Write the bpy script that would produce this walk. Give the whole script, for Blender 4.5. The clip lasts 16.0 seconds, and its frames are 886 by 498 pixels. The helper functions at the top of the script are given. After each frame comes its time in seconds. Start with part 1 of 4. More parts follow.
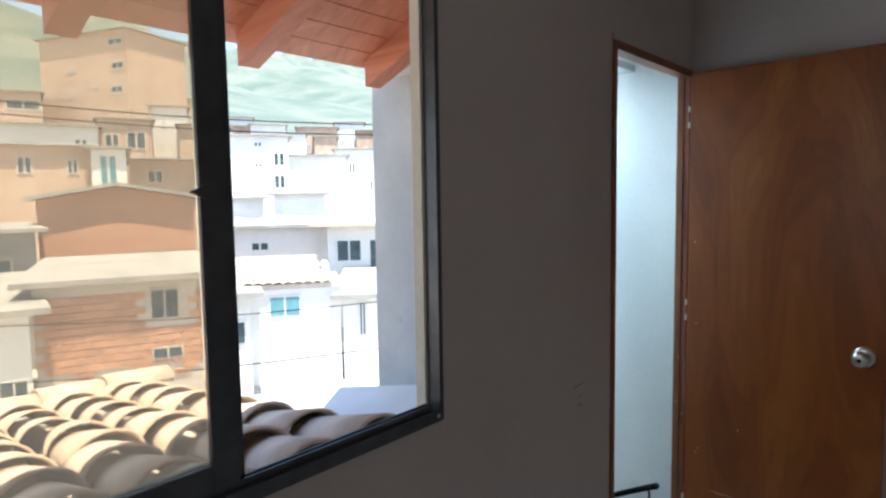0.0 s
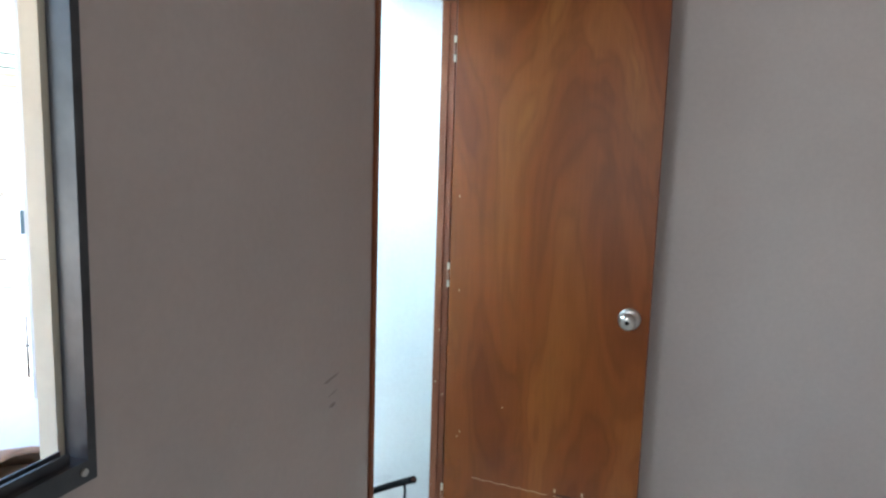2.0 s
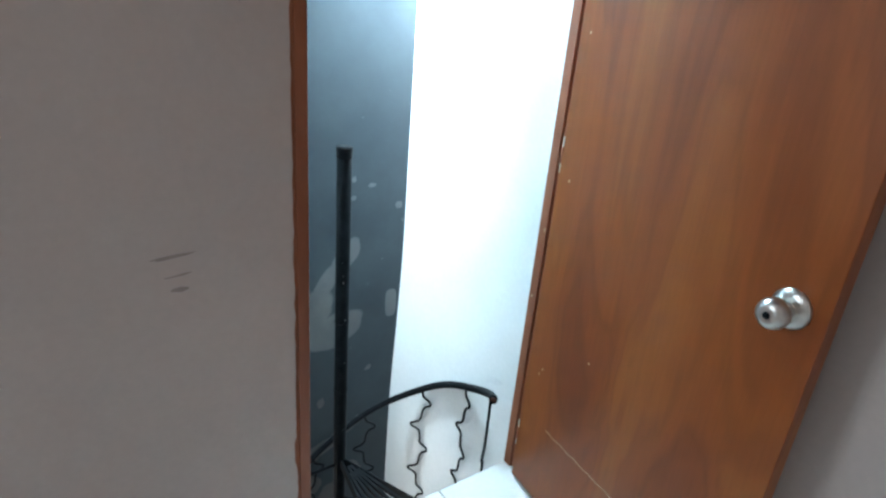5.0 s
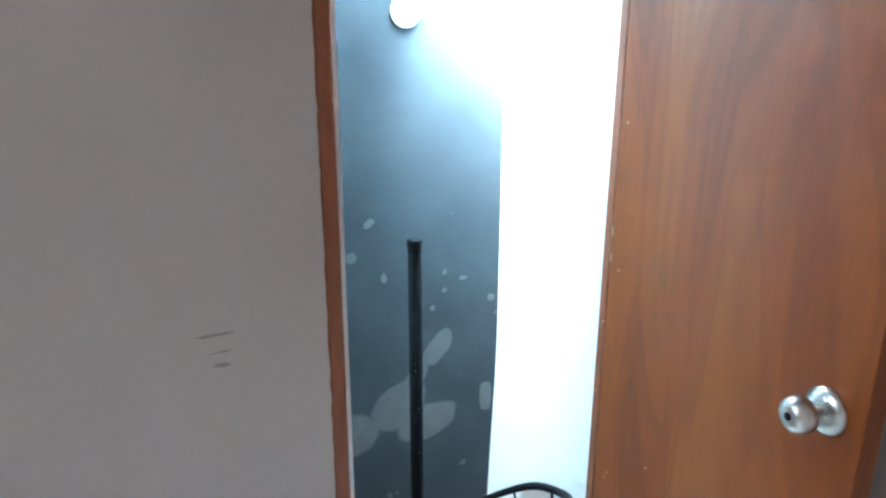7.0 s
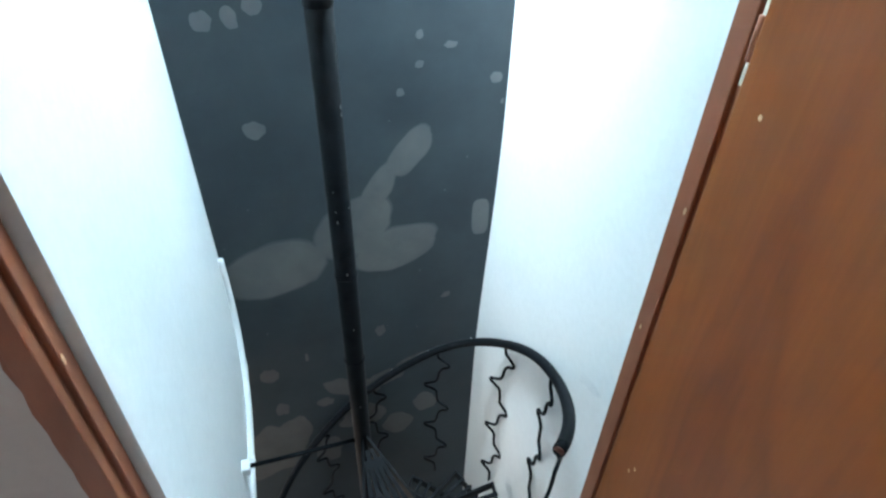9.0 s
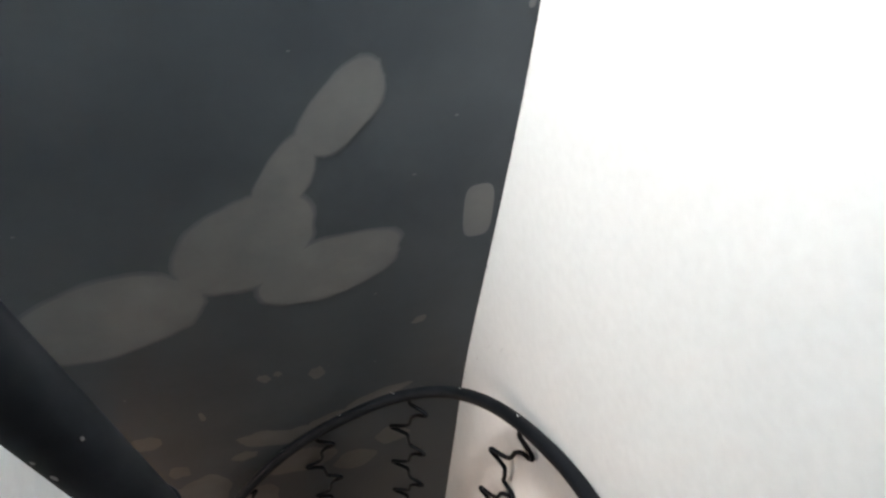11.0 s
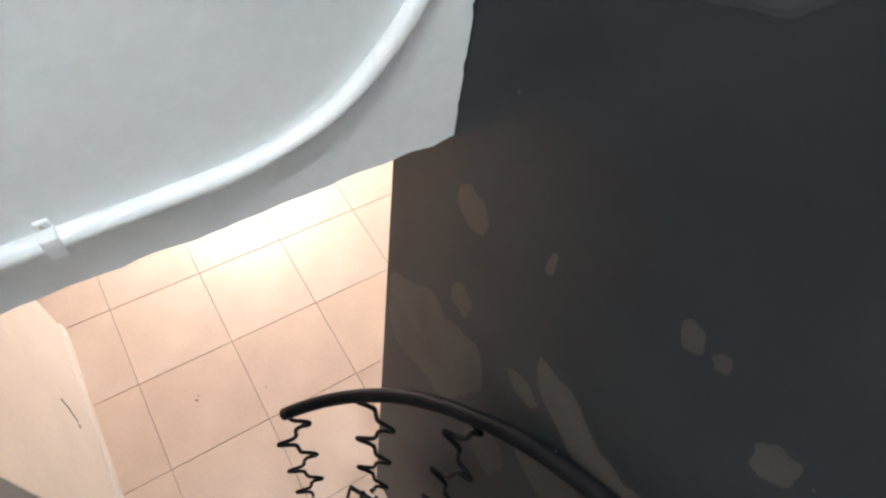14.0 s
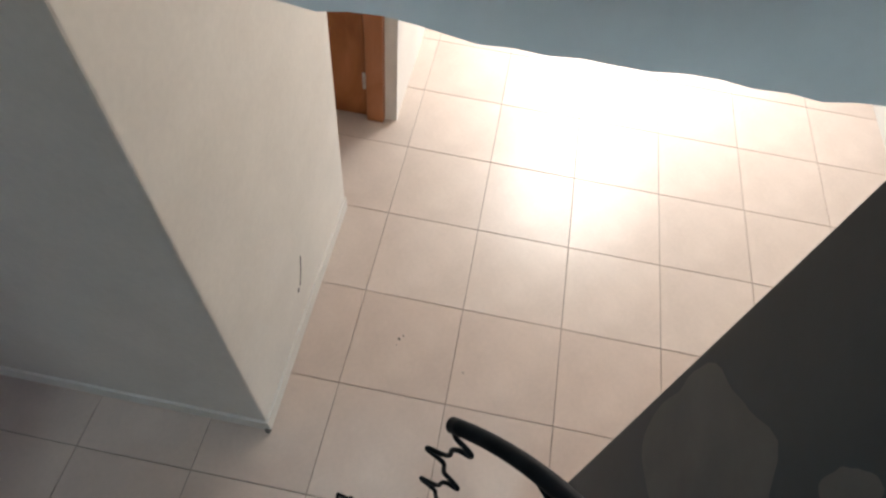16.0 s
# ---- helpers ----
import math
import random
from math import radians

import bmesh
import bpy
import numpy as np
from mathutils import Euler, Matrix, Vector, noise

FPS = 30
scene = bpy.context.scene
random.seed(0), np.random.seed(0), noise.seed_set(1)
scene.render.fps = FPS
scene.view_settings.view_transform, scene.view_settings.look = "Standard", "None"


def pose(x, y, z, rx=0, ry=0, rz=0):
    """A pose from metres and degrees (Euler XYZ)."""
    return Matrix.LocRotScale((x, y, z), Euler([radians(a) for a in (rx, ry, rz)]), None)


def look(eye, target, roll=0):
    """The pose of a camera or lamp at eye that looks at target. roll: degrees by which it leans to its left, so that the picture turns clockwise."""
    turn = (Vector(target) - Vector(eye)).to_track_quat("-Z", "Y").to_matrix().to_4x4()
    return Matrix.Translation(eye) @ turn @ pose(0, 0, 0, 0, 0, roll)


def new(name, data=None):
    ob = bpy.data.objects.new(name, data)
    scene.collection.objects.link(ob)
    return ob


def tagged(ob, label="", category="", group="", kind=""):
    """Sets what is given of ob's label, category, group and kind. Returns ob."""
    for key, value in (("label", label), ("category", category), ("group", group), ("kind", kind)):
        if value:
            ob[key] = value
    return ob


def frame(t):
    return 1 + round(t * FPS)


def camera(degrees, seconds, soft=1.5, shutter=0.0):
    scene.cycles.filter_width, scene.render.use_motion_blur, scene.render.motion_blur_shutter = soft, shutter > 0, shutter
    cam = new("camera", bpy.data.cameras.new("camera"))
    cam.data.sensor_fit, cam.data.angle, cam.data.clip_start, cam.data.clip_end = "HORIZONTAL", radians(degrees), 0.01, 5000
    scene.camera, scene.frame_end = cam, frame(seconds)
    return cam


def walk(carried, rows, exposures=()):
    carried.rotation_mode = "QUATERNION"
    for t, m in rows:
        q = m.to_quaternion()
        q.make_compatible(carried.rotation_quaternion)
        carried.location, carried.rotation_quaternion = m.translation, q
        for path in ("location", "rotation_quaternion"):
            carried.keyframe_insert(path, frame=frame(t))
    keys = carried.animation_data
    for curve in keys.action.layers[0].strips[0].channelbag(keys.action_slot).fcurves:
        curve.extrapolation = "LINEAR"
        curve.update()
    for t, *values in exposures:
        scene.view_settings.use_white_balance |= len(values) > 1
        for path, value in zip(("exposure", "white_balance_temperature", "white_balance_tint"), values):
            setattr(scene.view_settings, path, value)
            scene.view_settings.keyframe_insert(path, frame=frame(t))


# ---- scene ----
# path: seconds, x, y, z, yaw, pitch, lean
PATH = [
    (0, -2.627, -0.929, 1.505, -49.16, -4.90, -0.88),
    (0.5, -2.501, -0.835, 1.479, -53.71, -4.93, -0.22),
    (1, -2.467, -0.766, 1.479, -56.59, -5.39, -1.06),
    (1.5, -2.385, -0.725, 1.448, -67.12, -7.25, 0.42),
    (2, -2.153, -0.626, 1.377, -73.47, -6.92, 1.72),
    (2.5, -1.903, -0.658, 1.381, -72.62, -13.95, 1.96),
    (3, -1.651, -0.653, 1.329, -71.41, -23.53, 2.27),
    (3.5, -1.421, -0.657, 1.350, -68.54, -26.21, 2.01),
    (4, -1.286, -0.756, 1.357, -58.09, -26.35, 2.07),
    (4.5, -1.181, -0.921, 1.379, -45.51, -26.07, 4.69),
    (7, -0.890, -1.215, 1.388, -20.55, -15.17, 0.17),
    (7.5, -0.781, -1.068, 1.406, -18.48, -15.79, 0.90),
    (8, -0.664, -0.881, 1.373, -17.77, -21.52, 1.23),
    (8.5, -0.529, -0.685, 1.299, -16.27, -31.15, 1.12),
    (9, -0.419, -0.451, 1.210, -16.76, -39.68, 1.75),
    (9.5, -0.372, -0.212, 1.149, -21.14, -41.12, 3.11),
    (9.7, -0.335, -0.123, 1.138, -22.17, -42.28, 2.38),
    (11.8, -0.135, 0.435, 0.655, -15.60, -53.60, 7.50),
    (12, -0.121, 0.455, 0.606, -12.94, -53.54, 8.70),
    (12.5, -0.104, 0.548, 0.440, 5.27, -54.75, 8.10),
    (13, -0.164, 0.598, 0.340, 24.08, -57.95, 7.40),
    (13.5, -0.179, 0.603, 0.259, 35.50, -56.62, 10.40),
    (14, -0.254, 0.642, 0.127, 49.29, -55.49, 10.30),
    (14.5, -0.297, 0.652, 0.047, 60.81, -56.44, 11.70),
    (15, -0.355, 0.681, -0.060, 70.15, -56.98, 8.00),
    (15.5, -0.382, 0.696, -0.124, 83.39, -55.89, 4.80),
    (15.8, -0.397, 0.690, -0.152, 89.74, -56.29, 7.40),
    (16, -0.427, 0.677, -0.213, 94.02, -56.65, 7.70),
]
cam = camera(71.11, 16.0, soft=2.4)


def aimed(x, y, z, yaw, pitch, lean):
    w, p = radians(yaw), radians(pitch)
    return look((x, y, z), (x - math.sin(w) * math.cos(p), y + math.cos(w) * math.cos(p), z + math.sin(p)), lean)


walk(cam, [(t, aimed(*row)) for t, *row in PATH],
     exposures=[(0, 1.5, 6050, 6), (1.1, 1.5, 6050, 6), (1.5, 1.7, 6100, 6), (2.0, 2.8, 6000, 5), (2.5, 2.55, 6200, 6), (3.0, 2.9, 6200, 6), (4.5, 2.9, 6000, 4), (7, 3.4, 5500, 1), (8.5, 3.1, 5650, 2), (9.1, 2.75, 6100, 5), (9.6, 2.6, 7000, 11), (12, 2.45, 7900, 24), (12.6, 2.75, 7800, 23), (13.2, 3.0, 7700, 23), (14, 2.7, 7400, 20), (15.5, 2.4, 6600, 10), (16, 1.95, 6450, 8)])

# ---- light ----
SUN_EL, SUN_AZ = radians(75), radians(202)      # azimuth clockwise from +y
world = bpy.data.worlds.new("sky")
scene.world = world
world.use_nodes = True
wn = world.node_tree.nodes
sky = wn.new("ShaderNodeTexSky")
sky.sky_type, sky.sun_disc, sky.sun_elevation, sky.sun_rotation = "NISHITA", False, SUN_EL, SUN_AZ
world.node_tree.links.new(sky.outputs[0], wn["Background"].inputs[0])
wn["Background"].inputs[1].default_value = 0.15
sun = new("sun", bpy.data.lights.new("sun", "SUN"))
sun.data.energy, sun.data.angle, sun.data.color = 5.0, radians(0.5), (1, 0.95, 0.88)
sun.matrix_world = look((0, 0, 30), (-math.sin(SUN_AZ) * 30 * math.cos(SUN_EL) / math.sin(SUN_EL),
                                     -math.cos(SUN_AZ) * 30 * math.cos(SUN_EL) / math.sin(SUN_EL), 0))


def area_light(name, eye, target, w, h, power, color=(1, 1, 1), spread=180):
    lamp = new(name, bpy.data.lights.new(name, "AREA"))
    lamp.data.shape, lamp.data.size, lamp.data.size_y = "RECTANGLE", w, h
    lamp.data.energy, lamp.data.color, lamp.data.spread = power, color, radians(spread)
    lamp.matrix_world = look(eye, target)
    return lamp


area_light("sky_window", (-2.45, -0.03, 1.55), (-2.45, -1, 1.53), 1.7, 1.1, 4.9, (0.88, 0.95, 1.0))
# two lamps under an added, unseen roof opening brighten the stairwell corner
area_light("added_stairwell_fill", (-0.05, 0.82, 2.06), (-0.05, 0.82, 0), 0.34, 0.22, 7.0, (0.68, 0.89, 1.0))
area_light("added_corner_beam", (-0.12, 0.80, 2.07), (0.16, 0.98, 1.40), 0.20, 0.16, 8.5, (0.82, 0.94, 1.0), 75)
area_light("sky_lower", (-3.92, 1.41, -1.36), (-2, 1.41, -1.5), 1.9, 1.9, 3.5, (1, 0.95, 0.91))
# extra lamp, added under the closed slab to whiten the far lower floor
area_light("added_floor_light", (-3.84, 1.35, -0.55), (-3.15, 1.25, -2.33), 0.9, 1.9, 9.0, (1, 0.95, 0.90), 90)



# ---- materials ----
def ramp(nt, fac, stops):
    node = nt.nodes.new("ShaderNodeValToRGB")
    els = node.color_ramp.elements
    while len(els) < len(stops):
        els.new(0.5)
    for e, (p, c) in zip(els, stops):
        e.position, e.color = p, (*c, 1)
    nt.links.new(fac, node.inputs[0])
    return node.outputs[0]


def tex(nt, scale, detail=4, rough=0.55, stretch=(1, 1, 1), dist=0.0, kind="Object"):
    co = nt.nodes.new("ShaderNodeTexCoord")
    mp = nt.nodes.new("ShaderNodeMapping")
    mp.inputs["Scale"].default_value = stretch
    nt.links.new(co.outputs[kind], mp.inputs[0])
    n = nt.nodes.new("ShaderNodeTexNoise")
    n.inputs["Scale"].default_value, n.inputs["Detail"].default_value = scale, detail
    n.inputs["Roughness"].default_value, n.inputs["Distortion"].default_value = rough, dist
    nt.links.new(mp.outputs[0], n.inputs["Vector"])
    return n.outputs["Fac"]


def mix(nt, fac, a, b, mode="MIX"):
    m = nt.nodes.new("ShaderNodeMix")
    m.data_type, m.blend_type = "RGBA", mode
    for k, v in ((0, fac), (6, a), (7, b)):
        if isinstance(v, (int, float)):
            m.inputs[k].default_value = v
        elif isinstance(v, tuple):
            m.inputs[k].default_value = (*v, 1)
        else:
            nt.links.new(v, m.inputs[k])
    return m.outputs[2]


def bump(nt, bsdf, height, strength=0.2, dist=0.01):
    b = nt.nodes.new("ShaderNodeBump")
    b.inputs["Strength"].default_value, b.inputs["Distance"].default_value = strength, dist
    nt.links.new(height, b.inputs["Height"])
    nt.links.new(b.outputs[0], bsdf.inputs["Normal"])


def base(name, rough=0.6, metal=0.0, spec=0.5):
    m = bpy.data.materials.new(name)
    m.use_nodes = True
    b = m.node_tree.nodes["Principled BSDF"]
    b.inputs["Roughness"].default_value, b.inputs["Metallic"].default_value, b.inputs["Specular IOR Level"].default_value = rough, metal, spec
    return m, m.node_tree, b


def mottled(name, c1, c2, scale=6, rough=0.6, metal=0.0, fine=60, relief=0.15, depth=0.004, stain=None, varied=0.0, spec=0.5):
    """Two colours over a coarse and a fine noise, with fine relief; stain: a third colour in sparse spots."""
    m, nt, b = base(name, rough, metal, spec)
    col = ramp(nt, tex(nt, scale, 5), [(0.35, c1), (0.65, c2)])
    col = mix(nt, 0.07, col, ramp(nt, tex(nt, fine, 3), [(0.3, (0.3, 0.3, 0.3)), (0.7, (1, 1, 1))]), "MULTIPLY")
    if stain:
        col = mix(nt, ramp(nt, tex(nt, scale * 2.7, 6, 0.65), [(0.64, (0, 0, 0)), (0.72, (1, 1, 1))]), col, stain)
    if varied:
        info = nt.nodes.new("ShaderNodeObjectInfo")
        hsv = nt.nodes.new("ShaderNodeHueSaturation")
        mr = nt.nodes.new("ShaderNodeMapRange")
        mr.inputs[3].default_value, mr.inputs[4].default_value = 1 - varied, 1 + varied
        nt.links.new(info.outputs["Random"], mr.inputs[0])
        nt.links.new(mr.outputs[0], hsv.inputs["Value"])
        nt.links.new(col, hsv.inputs["Color"])
        col = hsv.outputs[0]
    nt.links.new(col, b.inputs["Base Color"])
    bump(nt, b, tex(nt, fine * 0.6, 5), relief, depth)
    return m


def glassy(name, tint, rough=0.0):
    m, nt, b = base(name, rough)
    nt.nodes.remove(b)
    clear, gloss, dust = nt.nodes.new("ShaderNodeBsdfTransparent"), nt.nodes.new("ShaderNodeBsdfGlossy"), nt.nodes.new("ShaderNodeBsdfTranslucent")
    clear.inputs[0].default_value = (*tint, 1)
    gloss.inputs["Roughness"].default_value = 0.02
    dust.inputs[0].default_value = (0.9, 0.85, 0.78, 1)
    fres = nt.nodes.new("ShaderNodeFresnel")
    m1, m2 = nt.nodes.new("ShaderNodeMixShader"), nt.nodes.new("ShaderNodeMixShader")
    m1.inputs[0].default_value = 0.10
    for a, k in ((clear, 1), (dust, 2)):
        nt.links.new(a.outputs[0], m1.inputs[k])
    nt.links.new(fres.outputs[0], m2.inputs[0])
    nt.links.new(m1.outputs[0], m2.inputs[1])
    nt.links.new(gloss.outputs[0], m2.inputs[2])
    nt.links.new(m2.outputs[0], nt.nodes["Material Output"].inputs[0])
    return m


M_WALL = mottled("room_paint", (0.50, 0.433, 0.401), (0.55, 0.474, 0.438), 1.6, 0.6, relief=0.05, depth=0.002)
M_WHITE = mottled("white_paint", (0.74, 0.77, 0.78), (0.80, 0.82, 0.82), 2, 0.55, relief=0.07, depth=0.003)
M_WARMWHITE = mottled("warm_white_paint", (0.74, 0.70, 0.64), (0.79, 0.75, 0.69), 4, 0.6, relief=0.12, depth=0.002)
M_DARK = mottled("dark_paint", (0.024, 0.032, 0.039), (0.034, 0.044, 0.051), 4, 0.5, relief=0.08, depth=0.002, spec=0.3)
M_PATCH = mottled("patch_paint", (0.074, 0.080, 0.082), (0.096, 0.100, 0.100), 9, 0.6, relief=0.1, depth=0.002)
M_PATCH2 = mottled("lower_patch_paint", (0.066, 0.067, 0.065), (0.092, 0.090, 0.086), 9, 0.6, relief=0.1, depth=0.002)
M_BRUSH1 = mottled("thin_brushed_paint", (0.037, 0.044, 0.050), (0.052, 0.058, 0.062), 16, 0.55, relief=0.1, depth=0.002)
M_BRUSH2 = mottled("brushed_paint", (0.056, 0.062, 0.066), (0.072, 0.077, 0.080), 16, 0.58, relief=0.1, depth=0.002)
M_SCUFF = mottled("rub_grey", (0.71, 0.735, 0.745), (0.76, 0.78, 0.785), 30, 0.6)
M_SCUFF2 = mottled("rub_brown", (0.31, 0.26, 0.235), (0.36, 0.31, 0.285), 40, 0.7)
M_HINGE = mottled("cream_steel", (0.62, 0.56, 0.42), (0.70, 0.64, 0.50), 60, 0.5)
M_HOLE = mottled("dark_hollow", (0.05, 0.012, 0.005), (0.09, 0.022, 0.008), 40, 0.8)
M_REVEAL = mottled("yellow_plaster", (0.68, 0.63, 0.50), (0.75, 0.70, 0.57), 8, 0.85)
M_TILE = mottled("white_tile", (0.72, 0.72, 0.70), (0.78, 0.78, 0.76), 3, 0.22, relief=0.03, depth=0.001, varied=0.03)
M_TILE2 = mottled("cream_tile", (0.60, 0.48, 0.405), (0.68, 0.55, 0.465), 4, 0.32, relief=0.03, depth=0.001, varied=0.04)
# cream tile made paler: the far floor's sheen is put into its colour
M_TILE3 = mottled("sheen_paled_tile", (0.63, 0.52, 0.445), (0.70, 0.585, 0.505), 4, 0.3, relief=0.02, depth=0.001, varied=0.03)
M_GROUT = mottled("grout", (0.16, 0.14, 0.12), (0.24, 0.21, 0.18), 30, 0.9)
M_IRON = mottled("black_iron", (0.003, 0.004, 0.005), (0.007, 0.008, 0.010), 20, 0.5, 0.0, spec=0.07, fine=90, relief=0.25, depth=0.001)
M_GROUT2 = mottled("beige_grout", (0.26, 0.20, 0.155), (0.36, 0.28, 0.22), 30, 0.9)
M_STEEL = mottled("brushed_steel", (0.55, 0.53, 0.50), (0.68, 0.66, 0.62), 30, 0.28, 1.0)
M_ALU = mottled("dark_aluminium", (0.065, 0.068, 0.075), (0.09, 0.094, 0.10), 20, 0.35, 0.5)
M_PVC = mottled("white_pvc", (0.78, 0.80, 0.81), (0.83, 0.84, 0.84), 12, 0.45)
M_SHEETPANE, nt, bs = base("milky_plastic", 0.5)
bs.inputs["Base Color"].default_value = (0.80, 0.86, 0.88, 1)
milk = nt.nodes.new("ShaderNodeBsdfTranslucent")
milk.inputs[0].default_value = (0.72, 0.82, 0.88, 1)
both = nt.nodes.new("ShaderNodeMixShader")
both.inputs[0].default_value = 0.6
nt.links.new(bs.outputs[0], both.inputs[1])
nt.links.new(milk.outputs[0], both.inputs[2])
nt.links.new(both.outputs[0], nt.nodes["Material Output"].inputs[0])
M_GLASS = glassy("tinted_glass", (1.0, 0.96, 0.89))


def wood(name, c1, c2, c3, rough=0.35, along="z", scale=1.0, spec=0.4, flame=False):
    m, nt, b = base(name, rough, 0.0, spec)
    st = {"z": (2.3 * scale, 2.3 * scale, 0.9 * scale), "y": (5 * scale, 0.4 * scale, 5 * scale), "x": (0.4 * scale, 5 * scale, 5 * scale)}[along]
    if flame:                                  # tall flame figure of rotary-cut veneer
        big = tex(nt, 1.5, 3, 0.45, (2.0, 2.0, 0.55), 1.6)
    else:
        big = tex(nt, 1.5, 5, 0.5, st, 3.1)
    col = ramp(nt, big, [(0.28, c1), (0.5, c2), (0.72, c3)])
    fine_st = tuple(v * 12 if v > 2 * min(st) else v * 3 for v in st)
    col = mix(nt, 0.16, col, ramp(nt, tex(nt, 3.0, 4, 0.6, fine_st), [(0.3, (0.45, 0.4, 0.35)), (0.7, (1, 1, 1))]), "MULTIPLY")
    if flame:
        lines = nt.nodes.new("ShaderNodeMath")
        lines.operation = "PINGPONG"
        lines.inputs[1].default_value = 0.055
        nt.links.new(big, lines.inputs[0])
        ring = ramp(nt, lines.outputs[0], [(0.0, (0.66, 0.60, 0.54)), (0.035, (1, 1, 1))])
        col = mix(nt, 0.42, col, ring, "MULTIPLY")
        pores = tex(nt, 9.0, 3, 0.6, (14, 14, 0.5))
        col = mix(nt, 0.12, col, ramp(nt, pores, [(0.34, (0.5, 0.42, 0.36)), (0.6, (1, 1, 1))]), "MULTIPLY")
    nt.links.new(col, b.inputs["Base Color"])
    bump(nt, b, tex(nt, 3.0, 4, 0.6, fine_st), 0.08, 0.002)
    return m


M_DOOR = wood("varnished_plywood", (0.20, 0.046, 0.007), (0.258, 0.067, 0.010), (0.335, 0.108, 0.019), 0.40, spec=0.3, flame=True)
M_DOOR2 = wood("orange_door_wood", (0.30, 0.095, 0.03), (0.40, 0.14, 0.045), (0.48, 0.18, 0.07), 0.4)
M_FRAME = wood("frame_wood", (0.20, 0.062, 0.026), (0.27, 0.088, 0.038), (0.32, 0.11, 0.05), 0.45)
M_FRAME2 = wood("orange_frame_wood", (0.36, 0.13, 0.05), (0.44, 0.17, 0.07), (0.50, 0.21, 0.10), 0.45)
M_ROOFWOOD = wood("roof_board", (0.50, 0.17, 0.09), (0.60, 0.23, 0.13), (0.68, 0.29, 0.17), 0.5, "y")
M_CHIP = mottled("raw_wood", (0.62, 0.40, 0.24), (0.70, 0.48, 0.30), 40, 0.8)


# ---- mesh helpers ----
def box(bm, x0, y0, z0, x1, y1, z1):
    c = Vector(((x0 + x1) / 2, (y0 + y1) / 2, (z0 + z1) / 2))
    s = (abs(x1 - x0), abs(y1 - y0), abs(z1 - z0), 1)
    return bmesh.ops.create_cube(bm, size=1, matrix=Matrix.Translation(c) @ Matrix.Diagonal(s))["verts"]


def boxes(*bs):
    bm = bmesh.new()
    for b in bs:
        box(bm, *b)
    return bm


def bev(bm, w, seg=2):
    bmesh.ops.bevel(bm, geom=list(bm.edges), offset=w, segments=seg, profile=0.6, affect="EDGES", clamp_overlap=True)
    return bm


def mesh_of(name, bm, mat, smooth=False):
    me = bpy.data.meshes.new(name)
    bmesh.ops.recalc_face_normals(bm, faces=bm.faces)
    if smooth:
        for f in bm.faces:
            f.smooth = True
    bm.to_mesh(me)
    bm.free()
    me.materials.append(mat)
    return me


def part(name, bm, mat, parent=None, label="", smooth=False):
    ob = new(name, mesh_of(name, bm, mat, smooth))
    if parent:
        ob.parent = parent
        ob.matrix_parent_inverse = parent.matrix_basis.inverted()
    return tagged(ob, label)


def thing(name, label, category, group="", at=(0, 0, 0), kind=""):
    ob = new(name)
    ob.location = at
    ob.empty_display_size = 0.05
    return tagged(ob, label, category, group, kind)


def structure(name, bm, mat, label, category="wall", smooth=False):
    return tagged(part(name, bm, mat, None, "", smooth), label, category, "", "structure")


def tube(points, radius, sides=10, closed_ends=True):
    """A pipe along points, as one bmesh."""
    bm = bmesh.new()
    pts = [Vector(p) for p in points]
    rings, up = [], None
    for i, p in enumerate(pts):
        d = (pts[min(i + 1, len(pts) - 1)] - pts[max(i - 1, 0)]).normalized()
        if up is None:
            up = d.orthogonal().normalized()
        up = (up - d * up.dot(d)).normalized()
        side = d.cross(up)
        rings.append([bm.verts.new(p + radius * (math.cos(a) * up + math.sin(a) * side))
                      for a in (2 * math.pi * k / sides for k in range(sides))])
    for r0, r1 in zip(rings, rings[1:]):
        for k in range(sides):
            bm.faces.new((r0[k], r0[(k + 1) % sides], r1[(k + 1) % sides], r1[k]))
    if closed_ends:
        bm.faces.new(rings[0][::-1])
        bm.faces.new(rings[-1])
    return bm


# ---- the setting: upper room ----
XL, XR, YD = -0.64, 0.168, 0.96          # stairwell: west face, east face, dark north face
JL, JR, LINTEL = -0.688, 0.017, 2.007    # doorway
WALL_T = 0.12
RX = 0.05                                # east wall of the room
ZC = 2.45                                # ceiling of the room
ZL, ZS = -2.333, -0.377                  # lower floor; underside of the slab
WIN = (-3.35, -1.565, 0.985, 2.15)       # window opening: x0, x1, z0, z1
FLOOR_Y = 0.045
ADDED_GAP = (-0.27, 0.16, 0.66, 0.95)         # added opening over the stairs, out of view: x0, x1, y0, y1


def eave_z(y):
    return 2.36 - 0.42 * (y - 0.12)


def ragged(bm, axis, at, amount, freq=9.0, tol=0.002):
    """Pushes the vertices that lie at a height or place up and down a little, for a rough edge."""
    for v in bm.verts:
        if abs(v.co[axis] - at) < tol:
            v.co[axis] += amount * (noise.noise(v.co * freq) + 0.5 * noise.noise(v.co * freq * 3.7))
    return bm


